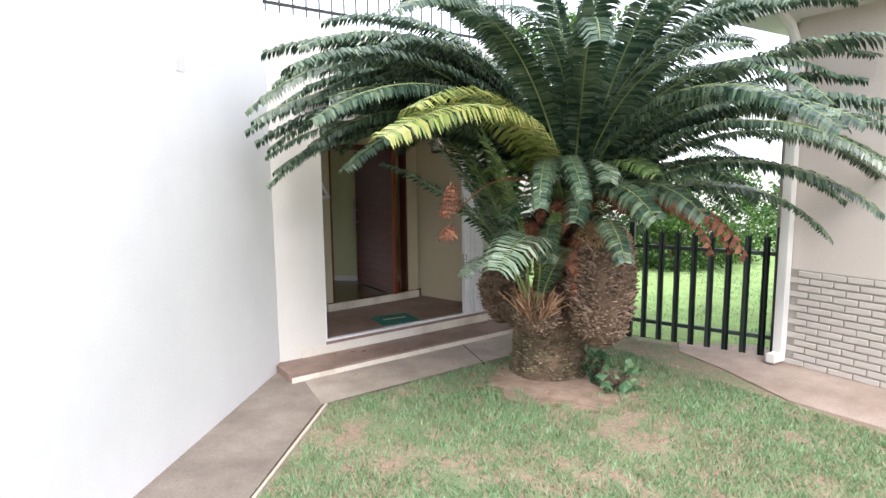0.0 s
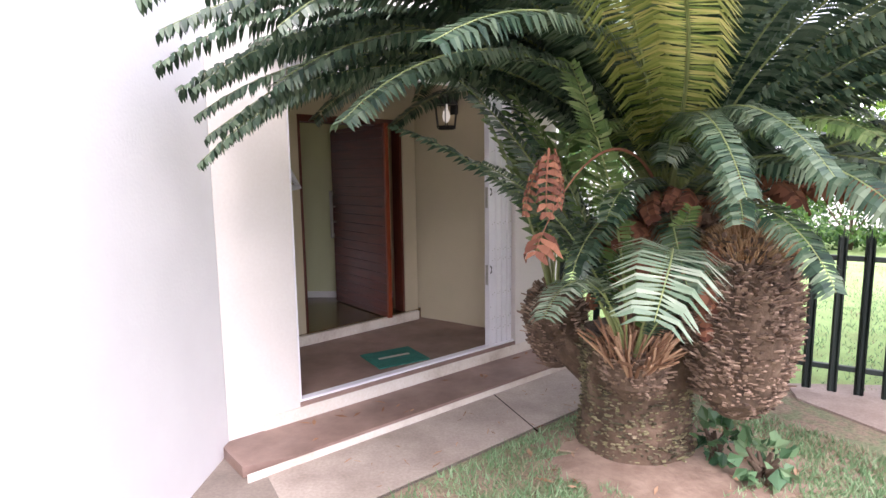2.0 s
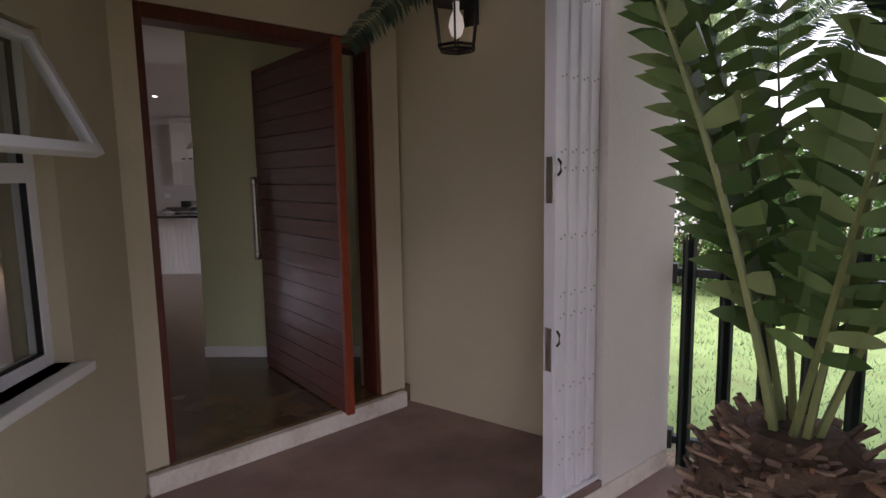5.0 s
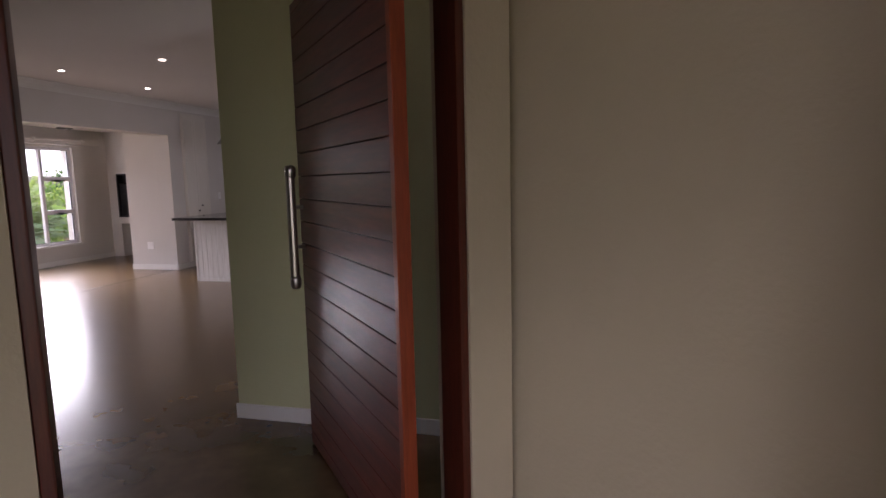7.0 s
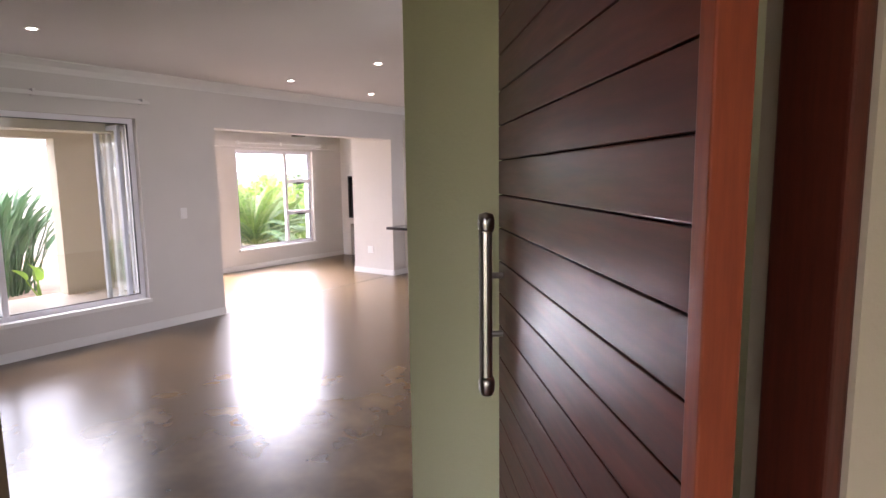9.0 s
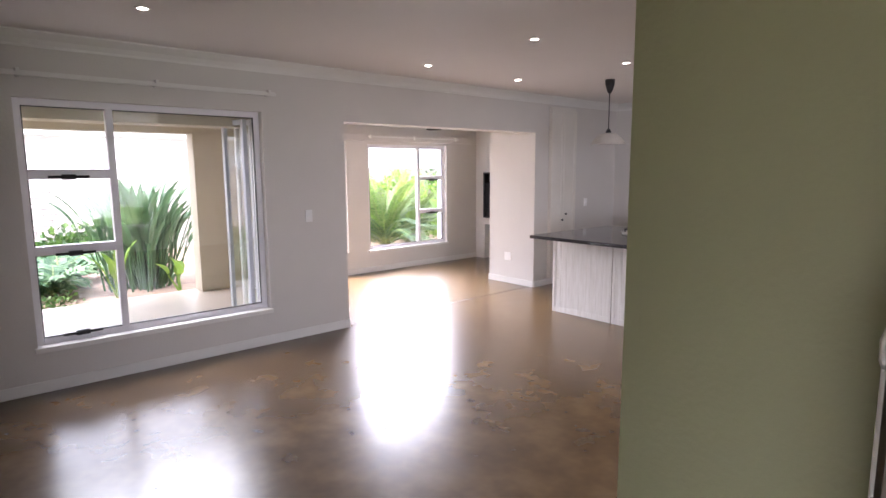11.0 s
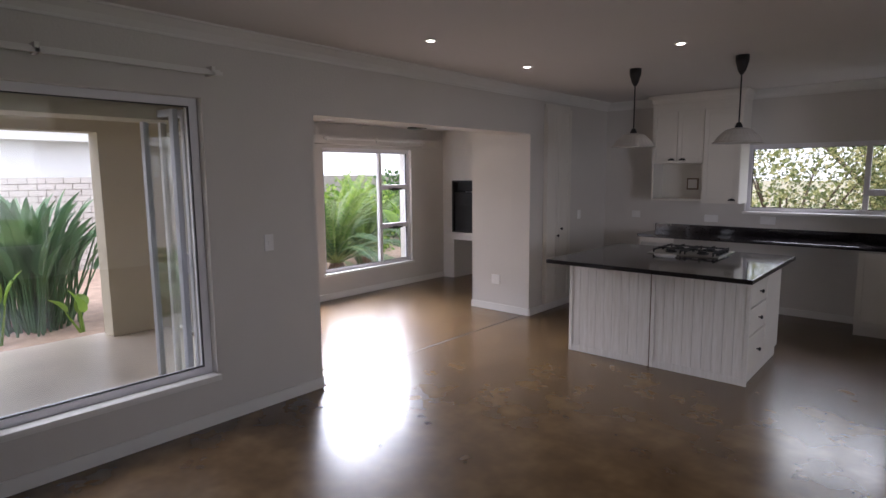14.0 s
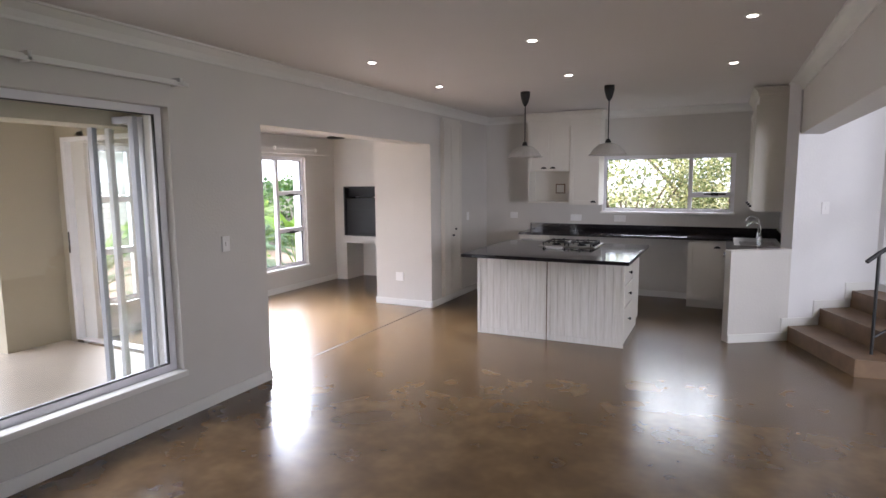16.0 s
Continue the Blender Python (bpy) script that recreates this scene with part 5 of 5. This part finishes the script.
for az, mi, s, tl in ((186, 0, 0.92, 8), (192, 2, 0.95, 6), (197, 0, 0.93, 11), (204, 2, 0.92, 9), (210, 0, 0.9, 8), (198, 0, 0.98, 4), (203, 1, 0.97, -2), (209, 2, 1.0, 2), (216, 1, 0.95, 0), (178, 3, 0.9, 4), (222, 3, 0.92, 0), (195, 1, 1.0, -8), (201, 3, 1.0, -10), (207, 0, 1.02, -9), (213, 1, 1.0, -4), (190, 3, 0.95, -6), (219, 0, 0.98, -8), (228, 2, 0.95, -4), (233, 1, 0.92, -8), (318, 2, 1.0, 6), (330, 0, 0.95, 8), (305, 2, 0.9, 4), *[(181 + 3.6 * k, k % 4, 0.80 + 0.05 * (k % 3), (-13, -6, -9, -3, -17)[k % 5]) for k in range(0, 16, 2)]):
    place_frond(cycad, REACH[mi], (HEART[0] - 0.08, HEART[1], HEART[2]), radians(az), rng.uniform(-12, 12), tl, s)
# low outer leaves that hang before the porch
for az, mi, s, tl in ((206, 2, 0.98, -3), (214, 6, 0.98, 4), (222, 2, 0.95, 2), (229, 6, 0.95, 11), (258, 2, 0.72, 8), (268, 2, 0.7, 6)):
    place_frond(cycad, BIG[mi], (HEART[0] - 0.12, HEART[1] - 0.08, HEART[2]), radians(az), rng.uniform(-14, 14), tl, s)
for az, s, tl in ((248, 1.0, 0), (252, 0.93, -5)):
    place_frond(cycad, YOUNG, (HEART[0] - 0.1, HEART[1] - 0.15, HEART[2] + 0.05), radians(az), rng.uniform(-20, 20), tl, s, "yellowing frond")
for k in range(18):
    az = 214 + k * 5.2 + rng.uniform(-4, 4)
    place_frond(cycad, DEAD[0], (HEART[0] + 0.34 * math.cos(radians(az)), HEART[1] + 0.34 * math.sin(radians(az)), HEART[2] - rng.uniform(-0.08, 0.42)), radians(az), rng.uniform(-60, 60), rng.uniform(-35, 25), rng.uniform(0.45, 0.95), "dead rust-brown frond")
# a dead leaf hangs from an old stalk that leans out over the lawn
place_frond(cycad, DEADLONG, (HEART[0] - 0.1, HEART[1] - 0.1, HEART[2] - 0.05), radians(238), 0, 0, 1.0, "dead rust-brown frond")
for az, q, dz in ((20, 0.34, 0.0), (140, 0.38, -0.02), (250, 0.42, 0.0), (320, 0.32, -0.04)):
    place_frond(cycad, BUNCH, (6.88 + 0.02 * math.cos(radians(az)), -6.97 + 0.02 * math.sin(radians(az)), 1.72 + dz), radians(az), rng.uniform(-30, 30), rng.uniform(-10, 10), q, "dead rust-brown frond")
for az in (318, 326, 333):
    place_frond(cycad, DEAD[1], (HEART[0] + 0.2, HEART[1] - 0.2, HEART[2] - 0.1), radians(az), rng.uniform(-25, 25), 0, rng.uniform(0.95, 1.15), "dead rust-brown frond")
# short lower leaves that droop round the front of the crown
for az, mi, s, dz in ((224, 2, 0.8, -0.22), (229, 1, 0.9, -0.05), (236, 0, 0.8, -0.2), (244, 3, 0.75, -0.08), (251, 2, 0.75, -0.25), (258, 1, 0.85, -0.04),
                      (266, 0, 0.8, -0.18), (274, 3, 0.95, -0.06), (282, 2, 0.85, -0.22), (290, 0, 1.0, -0.1), (298, 1, 0.95, -0.02), (306, 0, 1.05, -0.16)):
    place_frond(cycad, SKIRT[mi], (HEART[0] + 0.16 * math.cos(radians(az)), HEART[1] + 0.16 * math.sin(radians(az)), HEART[2] + dz + 0.12), radians(az), rng.uniform(-22, 22), rng.uniform(-8, 6), s)
# young fronds of the front offshoot: one pale leaf arches out over the lawn, darker ones rise towards the house
PALE = frond_data("frond_leaf", 2.15, 72, -46, 44, 0.32, 0.026, M_PALE, 0.1, 55, 0.42)
RISE = [frond_data("frond_leaf", L, e0, e1, 64, 0.21, 0.026, m_, 0.15, 57 + i, 0.2) for i, (L, e0, e1, m_) in enumerate(((2.2, 74, 40, M_FROND), (2.0, 80, 54, M_FRONDG), (2.1, 68, 18, M_FROND)))]
for me, az, s, tl in ((PALE, 254, 0.92, -3), (PALE, 236, 0.62, -6), (RISE[0], 196, 1.0, 0), (RISE[1], 208, 0.95, 0), (RISE[2], 184, 1.0, 0), (RISE[0], 172, 0.95, -4), (RISE[2], 214, 0.8, -4),
                      (RISE[1], 160, 0.9, 0), (RISE[1], 262, 0.55, 0), (RISE[0], 130, 0.8, 0), (RISE[2], 275, 0.5, 0)):
    place_frond(cycad, me, (7.60 + 0.06 * math.cos(radians(az)), -5.72 + 0.06 * math.sin(radians(az)), 0.44), radians(az), rng.uniform(-12, 12), tl, s)
for az, mi, s in ((184, 0, 1.0), (140, 1, 0.9), (110, 1, 0.95), (228, 1, 0.8), (90, 1, 0.9), (60, 0, 0.8), (300, 0, 0.9), (268, 1, 0.95)):
    place_frond(cycad, NEAR[mi % 2], (7.25 + 0.05 * math.cos(radians(az)), -4.75 + 0.05 * math.sin(radians(az)), 0.68), radians(az), rng.uniform(-12, 12), 0, s)


# ---- garden planting ----
def leaf_cloud(name, center, size, n, leaf, mat, seed, hollow=0.55, ratio=0.42, parent=None, kind="stuff"):
    """Many small folded leaves spread through an uneven ellipsoid, thicker towards its skin, with gaps."""
    r = np.random.default_rng(seed)
    d = r.normal(size=(n, 3))
    d /= np.linalg.norm(d, axis=1)[:, None]
    lump = np.array([noise.noise(Vector(v * 1.8) + Vector((seed * 3.1, 0, 0))) for v in d])
    rad = (hollow + (1 - hollow) * r.random(n) ** 0.5) * (1 + 0.45 * lump)
    p = d * rad[:, None] * np.array(size) + np.array(center)
    way = d + r.normal(scale=0.7, size=(n, 3))
    way /= np.linalg.norm(way, axis=1)[:, None]
    sd = np.cross(way, r.normal(size=(n, 3)))
    sd /= np.linalg.norm(sd, axis=1)[:, None]
    up = np.cross(way, sd)
    l = leaf * r.uniform(0.6, 1.3, n)[:, None]
    w = l * ratio
    mid = p + way * l * 0.5
    v = np.stack([p, mid - sd * w + up * w * 0.35, mid, mid + sd * w + up * w * 0.35, p + way * l], axis=1).reshape(-1, 3)
    b = np.arange(n)[:, None] * 5
    f = np.concatenate([b + np.array([0, 1, 2]), b + np.array([0, 2, 3]), b + np.array([1, 4, 2]), b + np.array([2, 4, 3])])
    ob = raw(name, v.tolist(), f.tolist(), mat, parent)
    return tagged(ob, kind=kind)


def bush(name, label, category, center, size, n, leaf, mat, seed, ratio=0.42):
    base = (center[0], center[1], G)
    b = thing(name, label, category, pose(*base))
    r = random.Random(seed)
    top = center[2] - G
    for q in range(7):
        a = r.uniform(0, 6.283)
        e = (size[0] * 0.6 * math.cos(a), size[1] * 0.6 * math.sin(a), top + size[2] * r.uniform(-0.1, 0.5))
        part("stem", tube([(0.04 * math.cos(a), 0.04 * math.sin(a), -0.02), (e[0] * 0.35, e[1] * 0.35, e[2] * 0.5), e], 0.035 * max(1, top / 1.5), 6, None, 0.3), M_TWIG, b)
    leaf_cloud("foliage", (0, 0, top), size, n, leaf, mat, seed, ratio=ratio, parent=b)
    return b


bush("hedge_shrub", "dense glossy green shrub behind the lawn", "shrub", (9.6, 2.6, 1.0), (1.9, 1.2, 1.6), 12000, 0.075, M_LEAF, 11)
bush("hedge_shrub", "dense glossy green shrub behind the lawn", "shrub", (12.2, 3.0, 0.8), (1.5, 1.2, 1.3), 10000, 0.075, M_LEAF, 12)
bush("hedge_shrub", "dense glossy green shrub behind the lawn", "shrub", (15.6, 4.6, 0.6), (1.6, 1.2, 1.0), 3000, 0.13, M_LEAF, 13)
bush("hedge_shrub", "low green shrub behind the lawn", "shrub", (11.0, 1.6, 0.3), (1.4, 0.7, 0.75), 5200, 0.075, M_LEAF, 14)
palm = thing("palm", "tall feather-leaved palm behind the hedge", "palm", pose(11.0, 3.6, G))
part("trunk", tube([(0, 0, -0.05), (0.05, 0, 1.6), (0, 0.05, 3.1)], 0.15, 10, None, 0.8), M_BARK, palm)
for k in range(20):
    place_frond(palm, RISE[k % 3], (0, 0, 3.05), k * 2.39996, rng.uniform(-25, 25), rng.uniform(0, 34), rng.uniform(0.85, 1.15))
bush("garden_tree", "tall leafy tree beyond the lawn", "tree", (9.0, 6.5, 4.0), (2.6, 2.2, 2.4), 6500, 0.16, M_LEAF, 15)
bush("garden_tree", "tall yellow-green tree beyond the lawn", "tree", (19.5, 9.0, 3.4), (2.6, 2.4, 1.9), 5000, 0.17, M_LEAFB, 16)
wall("wall_boundary", (8.0, 12.0), (32.0, 4.0), 0.2, G - 0.05, 1.9, M_WHITE, label="white boundary wall beyond the lawn")
bed = tagged(part("flower_bed", prism([(-9.5, -9.0), (-3.12, -9.0), (-3.12, 0.4), (-2.8, 0.4), (-2.8, 9.0), (-9.5, 9.0)], G - 0.03, G + 0.16), M_SOIL), "bare brown soil of the garden beds", "soil", kind="structure")


def paddle(bm, base, az, lean, stalk, ln, w, r):
    """A stalk with one upright paddle leaf, folded along its midrib."""
    d = Vector((math.cos(az) * math.sin(lean), math.sin(az) * math.sin(lean), math.cos(lean)))
    bend = Vector((math.cos(az), math.sin(az), -0.15))
    p1 = Vector(base) + d * stalk
    tube([base, Vector(base) + d * stalk * 0.5, p1], 0.016, 5, bm, 0.6)
    s = Vector((-math.sin(az), math.cos(az), 0))
    s = (s + Vector((r.uniform(-0.6, 0.6), r.uniform(-0.6, 0.6), r.uniform(-0.3, 0.3)))).normalized()
    n = 7
    rows = []
    for i in range(n + 1):
        u = i / n
        c = p1 + (d + bend * 0.35 * u).normalized() * ln * u
        ww = w * math.sin(math.pi * min(1, 0.08 + 0.92 * u) ** 0.8) ** 0.8 if u < 1 else 0.0
        nrm = d.cross(s).normalized()
        rows.append([bm.verts.new(c - s * ww + nrm * ww * 0.35), bm.verts.new(c), bm.verts.new(c + s * ww + nrm * ww * 0.35)])
    for a, b in zip(rows, rows[1:]):
        bm.faces.new((a[0], a[1], b[1], b[0]))
        bm.faces.new((a[1], a[2], b[2], b[1]))


def paddle_clump(name, label, center, count, spread, stalk, ln, w, mat, seed, lean=0.35):
    r = random.Random(seed)
    c = thing(name, label, "plant", pose(center[0], center[1], G + 0.16))
    for i in range(count):
        bm = bmesh.new()
        a = r.uniform(0, 6.283)
        paddle(bm, (spread * r.uniform(0, 1) * math.cos(a), spread * r.uniform(0, 1) * math.sin(a), -0.02), a + r.uniform(-0.5, 0.5), abs(r.gauss(0.05, lean * 0.6)), stalk * r.uniform(0.6, 1.1), ln * r.uniform(0.75, 1.15), w * r.uniform(0.8, 1.15), r)
        part("leaf", bm, mat, c)
    return c


M_STREL = material("blue_green_paddle_leaf", [(0.2, (0.030, 0.085, 0.040)), (0.5, (0.060, 0.14, 0.060)), (0.85, (0.12, 0.22, 0.09))], 0.4, 2.0, translucent=0.2, island=True)
paddle_clump("strelitzia", "dense clump of upright blue-green paddle leaves in the garden bed", (-4.7, -0.80), 165, 0.52, 1.06, 0.60, 0.062, M_STREL, 3)
paddle_clump("canna", "single bright green broad leaf plant in the soil", (-4.0, -0.45), 3, 0.04, 0.45, 0.30, 0.13, M_LEAFB, 5)
paddle_clump("canna", "pale green broad leaf plant in the garden bed", (-4.1, -1.25), 5, 0.06, 0.45, 0.42, 0.075, M_LEAFB, 6)
M_PHILO = material("pale_green_lobed_leaf", [(0.2, (0.05, 0.13, 0.06)), (0.5, (0.12, 0.24, 0.11)), (0.85, (0.24, 0.36, 0.19))], 0.45, 2.0, translucent=0.25, island=True)
LOW = [frond_data("frond_leaf", 0.85, 55, -35, 14, 0.24, 0.055, M_PHILO, 0.1, 70), frond_data("frond_leaf", 0.7, 70, -50, 12, 0.22, 0.055, M_PHILO, 0.1, 71)]
for cx, cy, s in ((-4.7, -2.0, 1.0), (-5.3, -2.7, 1.15), (-4.5, -3.0, 0.9), (-5.8, -1.7, 1.25), (-5.1, -3.7, 1.1), (-6.2, -2.4, 1.2), (-6.0, -3.3, 1.1)):
    ph = thing("philodendron", "spreading pale green lobed-leaf plant in the garden bed", "plant", pose(cx, cy, G + 0.16), group="garden bed plants")
    for i in range(16):
        place_frond(ph, LOW[i % 2], (0, 0, 0.02), 2 * math.pi * i / 16 + rng.uniform(-0.2, 0.2), rng.uniform(-25, 25), rng.uniform(-20, 15), s * rng.uniform(0.75, 1.1))
gc = leaf_cloud("ground_cover", (-4.1, -2.9, G + 0.2), (0.8, 1.1, 0.12), 2600, 0.06, M_LEAF, 21, 0.0)
tagged(gc, "low green ground cover in the garden bed", "ground cover")
bush("background_shrub", "loose green shrub before the boundary wall", "shrub", (-7.2, -3.6, 0.02), (1.1, 1.5, 0.5), 2600, 0.11, M_LEAF, 22)
bush("background_shrub", "loose green shrub before the boundary wall", "shrub", (-7.6, -1.2, 0.0), (1.0, 1.3, 0.5), 2200, 0.11, M_LEAF, 23)

# nook window planting: fern-leaved cycads and big leaves
# Steep fronds lighter, drooping ones darker: light from above put into the colours.
FERN = [frond_data("frond_leaf", L, e0, e1, 60, 0.14, 0.017, m_, 0.25, 80 + i) for i, (L, e0, e1, m_) in enumerate(
    ((1.7, 76, 12, M_FRONDG), (1.6, 52, -22, M_STREL), (1.5, 34, -40, M_STREL), (1.6, 86, 50, M_LEAFB)))]
for cx, cy, s, n in ((-4.55, 3.75, 1.08, 60), (-5.6, 5.3, 1.0, 44), (-4.3, 1.2, 0.75, 30)):
    pl = thing("fern_cycad", "bushy fern-leaved cycad outside the nook window", "cycad", pose(cx, cy, G + 0.16), group="cycads outside the nook")
    part("trunk", lathe([(0.16, -0.02), (0.18, 0.12), (0.12, 0.26), (0.0, 0.3)], 12), M_BARK, pl)
    for i in range(n):
        place_frond(pl, FERN[(0, 1, 2, 3, 1, 0)[i % 6]], (0, 0, 0.24), i * 2.39996, rng.uniform(-20, 20), rng.uniform(-12, 12), s * rng.uniform(0.75, 1.1))
paddle_clump("elephant_ear", "large bright green broad-leaved plant outside the nook", (-4.3, 5.5), 7, 0.08, 0.95, 0.55, 0.20, M_LEAFB, 9, 0.7)
bush("garden_shrub", "bright green shrub beyond the nook", "shrub", (-7.5, 6.2, 0.5), (1.2, 1.8, 0.9), 4200, 0.10, M_LEAFB, 24)
bush("garden_shrub", "bright green shrub beyond the nook", "shrub", (-8.0, 9.8, 0.8), (1.0, 2.0, 1.1), 4200, 0.11, M_LEAF, 25)
bush("garden_shrub", "yellow-green shrub outside the kitchen window", "shrub", (1.6, 8.2, 1.35), (1.7, 1.0, 1.6), 15000, 0.058, M_LEAFY, 26)
bush("garden_shrub", "yellow-green shrub outside the kitchen window", "shrub", (4.2, 8.6, 1.3), (1.7, 1.0, 1.6), 15000, 0.058, M_LEAFY, 27)
bush("garden_tree", "leafy tree beyond the kitchen", "tree", (3.0, 12.5, 3.0), (4.5, 1.8, 2.6), 2200, 0.16, M_LEAFY, 28)
bush("succulent", "small blue-green leafy plant at the cycad's foot", "plant", (8.40, -5.82, G + 0.13), (0.16, 0.16, 0.13), 60, 0.11, M_PHILO, 29)
bush("succulent", "small blue-green leafy plant at the cycad's foot", "plant", (8.22, -5.55, G + 0.16), (0.12, 0.12, 0.13), 60, 0.09, M_STREL, 30)

# boundary wall and neighbour's house beyond the patio garden
bw = wall("wall_precast", (-9.2, -14.0), (-9.2, 12.0), 0.1, G - 0.05, 1.65, M_MORTAR, label="pale precast brick-faced panel wall behind the garden")
for k in range(9):
    y = -12.6 + 2.4 * k
    part("precast_post", boxes(((y + 14 - 0.07, -0.06, G), (y + 14 + 0.07, 0.0, 1.74)), bevel=0.01), M_GREYW, bw)
r5 = random.Random(8)
for k in range(7):
    x0 = -10.2 + 2.4 * k + 14 + 0.075
    bm = bmesh.new()
    for q in range(17):
        for c in range(-1, 8):
            a, b = max(x0, x0 + 0.29 * c + (0.145 if q % 2 else 0.0)), min(x0 + 2.25, x0 + 0.29 * (c + 1) - 0.014 + (0.145 if q % 2 else 0.0))
            if b - a > 0.03:
                box(bm, (a, -0.022 - r5.uniform(0, 0.006), G + 0.03 + q * 0.115), (b, 0.0, G + 0.132 + q * 0.115))
    part("brick_faced_panel", bm, M_GREYW, bw)
nb = thing("neighbour_house", "long white house with a corrugated roof behind the wall", "house", pose(-13.5, -3.0, 0))
part("wall", boxes(((-2.5, -14, G - 0.05), (0.0, 12, 2.6))), M_WHITE, nb)
part("fascia", boxes(((0.5, -14.3, 2.55), (0.55, 12.3, 2.85))), M_TRIM, nb)
rb = bmesh.new()
prev = None
for i in range(540):
    y = -14.3 + i * 0.05
    z = 0.025 * math.cos(i * math.pi / 2)
    row = [rb.verts.new((0.65, y, 2.88 + z)), rb.verts.new((-3.0, y, 3.9 + z))]
    if prev:
        rb.faces.new((prev[0], row[0], row[1], prev[1]))
    prev = row
part("roof", rb, M_SHEET, nb, "pale corrugated roof")

tagged(part("soil_patch", prism([(7.9 + (0.85 + 0.16 * math.sin(i * 2.1) + 0.1 * math.cos(i * 3.7)) * math.cos(i * math.pi / 12), -5.62 + (0.62 + 0.12 * math.sin(i * 1.7)) * math.sin(i * math.pi / 12)) for i in range(24)], G - 0.05, G - 0.002), M_SOIL), "bare brown soil round the cycad", "soil", kind="structure")

litter = bmesh.new()
r4 = random.Random(12)
for q in range(150):
    if q < 90:
        a, d = r4.uniform(0, 6.283), r4.uniform(0.45, 1.15)
        x, y, z = 7.85 + d * math.cos(a), -5.6 + d * 0.8 * math.sin(a), G + 0.008
        if (Vector((x, y)) - Vector(OP0)).dot(FN) < 0.55:
            continue
    else:
        p = off(OP0, r4.uniform(-0.2, 2.6), r4.uniform(0.05, 0.46) if q < 110 else r4.uniform(0.6, 1.15))
        x, y, z = p[0], p[1], (TREAD if q < 110 else G + 0.008) + 0.002
    a, l = r4.uniform(0, 6.283), r4.uniform(0.02, 0.07)
    dx, dy = math.cos(a) * l, math.sin(a) * l
    w = r4.uniform(0.1, 0.3)
    litter.faces.new([litter.verts.new(v) for v in ((x - dx, y - dy, z), (x - dy * w, y + dx * w, z + r4.uniform(0.002, 0.012)), (x + dx, y + dy, z + 0.003), (x + dy * w, y - dx * w, z + 0.001))])
tagged(part("leaf_litter", litter, M_STALK), "dry brown leaf bits on the step, path and soil", "leaf litter", kind="stuff")

# ---- pieces: painted brick dado and lawn blades ----
DADO = bpy.data.objects["wall_garage"]
brick_me = None
part("mortar_bed", boxes(((0.0, -0.006, G), (3.4, 0.0, G + 1.06))), M_MORTAR, DADO, "joints between the painted bricks, their shade put into the colour")
r2 = random.Random(4)
for row in range(14):
    for c in range(13):
        s0 = 0.02 + c * 0.235 + (0.1175 if row % 2 else 0.0)
        if brick_me is None:
            b0 = part("brick", boxes(((-0.110, -0.022, -0.028), (0.110, 0.0, 0.028)), bevel=0.008), M_BRICKW, DADO)
            brick_me = b0.data
            o = b0
        else:
            o = new("brick", brick_me)
            o.parent = DADO
        o.location = (s0 + 0.13, r2.uniform(-0.003, 0.0005), G + 0.035 + row * 0.0755)
        o.rotation_euler = (0, radians(r2.uniform(-1.2, 1.2)), 0)


def grass(name, label, x0, x1, y0, y1, n, h, seed, keep_out):
    r = np.random.default_rng(seed)
    p = np.column_stack([r.uniform(x0, x1, n), r.uniform(y0, y1, n)])
    dens = np.array([noise.noise(Vector((x * 0.9, y * 0.9, seed))) for x, y in p])
    fine = np.array([noise.noise(Vector((x * 4.2, y * 4.2, seed + 3))) for x, y in p])
    ok = np.array([not keep_out(x, y) for x, y in p]) & (dens + 0.75 * fine > r.uniform(-0.62, 0.45, n))
    p = p[ok]
    m = len(p)
    a = r.uniform(0, 2 * np.pi, m)
    hh = h * r.uniform(0.5, 1.3, m)
    lean = r.uniform(0.2, 1.0, m) * hh
    b = r.uniform(0, 2 * np.pi, m)
    w = 0.006
    base = np.column_stack([p, np.full(m, G - 0.012)])
    sd = np.column_stack([np.cos(a) * w, np.sin(a) * w, np.zeros(m)])
    tip = base + np.column_stack([np.cos(b) * lean, np.sin(b) * lean, hh])
    v = np.stack([base - sd, base + sd, tip], axis=1).reshape(-1, 3)
    f = np.arange(m * 3).reshape(-1, 3)
    return tagged(raw(name, v.tolist(), f.tolist(), M_GRASS), label, "grass", kind="stuff")


def front_out(x, y):
    if x < 5.68 or y > -3.9:
        return True
    d = (Vector((x, y)) - Vector(OP0)).dot(FN)
    if d < 1.22 and x < 7.6:
        return True
    if (x - 7.9) ** 2 + (y + 5.6) ** 2 < (0.62 + 0.35 * noise.noise(Vector((x * 3.1, y * 3.1, 2.0)))) ** 2:
        return True
    return (Vector((x, y)) - GA).dot(Vector((GD.y, -GD.x))) < 1.15


grass("lawn_grass", "short patchy green lawn grass with bare spots", 5.6, 11.0, -10.6, -3.9, 150000, 0.05, 5, front_out)
tagged(part("back_lawn", prism([(7.75, -3.1), (10.3, -4.58), (14.5, -1.2), (30.0, 2.0), (30.0, 8.0), (7.75, 8.0)], G - 0.05, G - 0.004), M_LAWNB), "bright green lawn behind the fence", "lawn", kind="structure")
grass("back_lawn_grass", "bright green lawn grass behind the fence", 7.8, 18.0, -4.4, 2.4, 42000, 0.05, 6,
      lambda x, y: (Vector((x, y)) - F0).cross(F1 - F0) > -0.12 * FL or (x > 10.4 and (y + 4.75) < (x - 10.5) * 0.82 + 0.3) or x < 7.8)
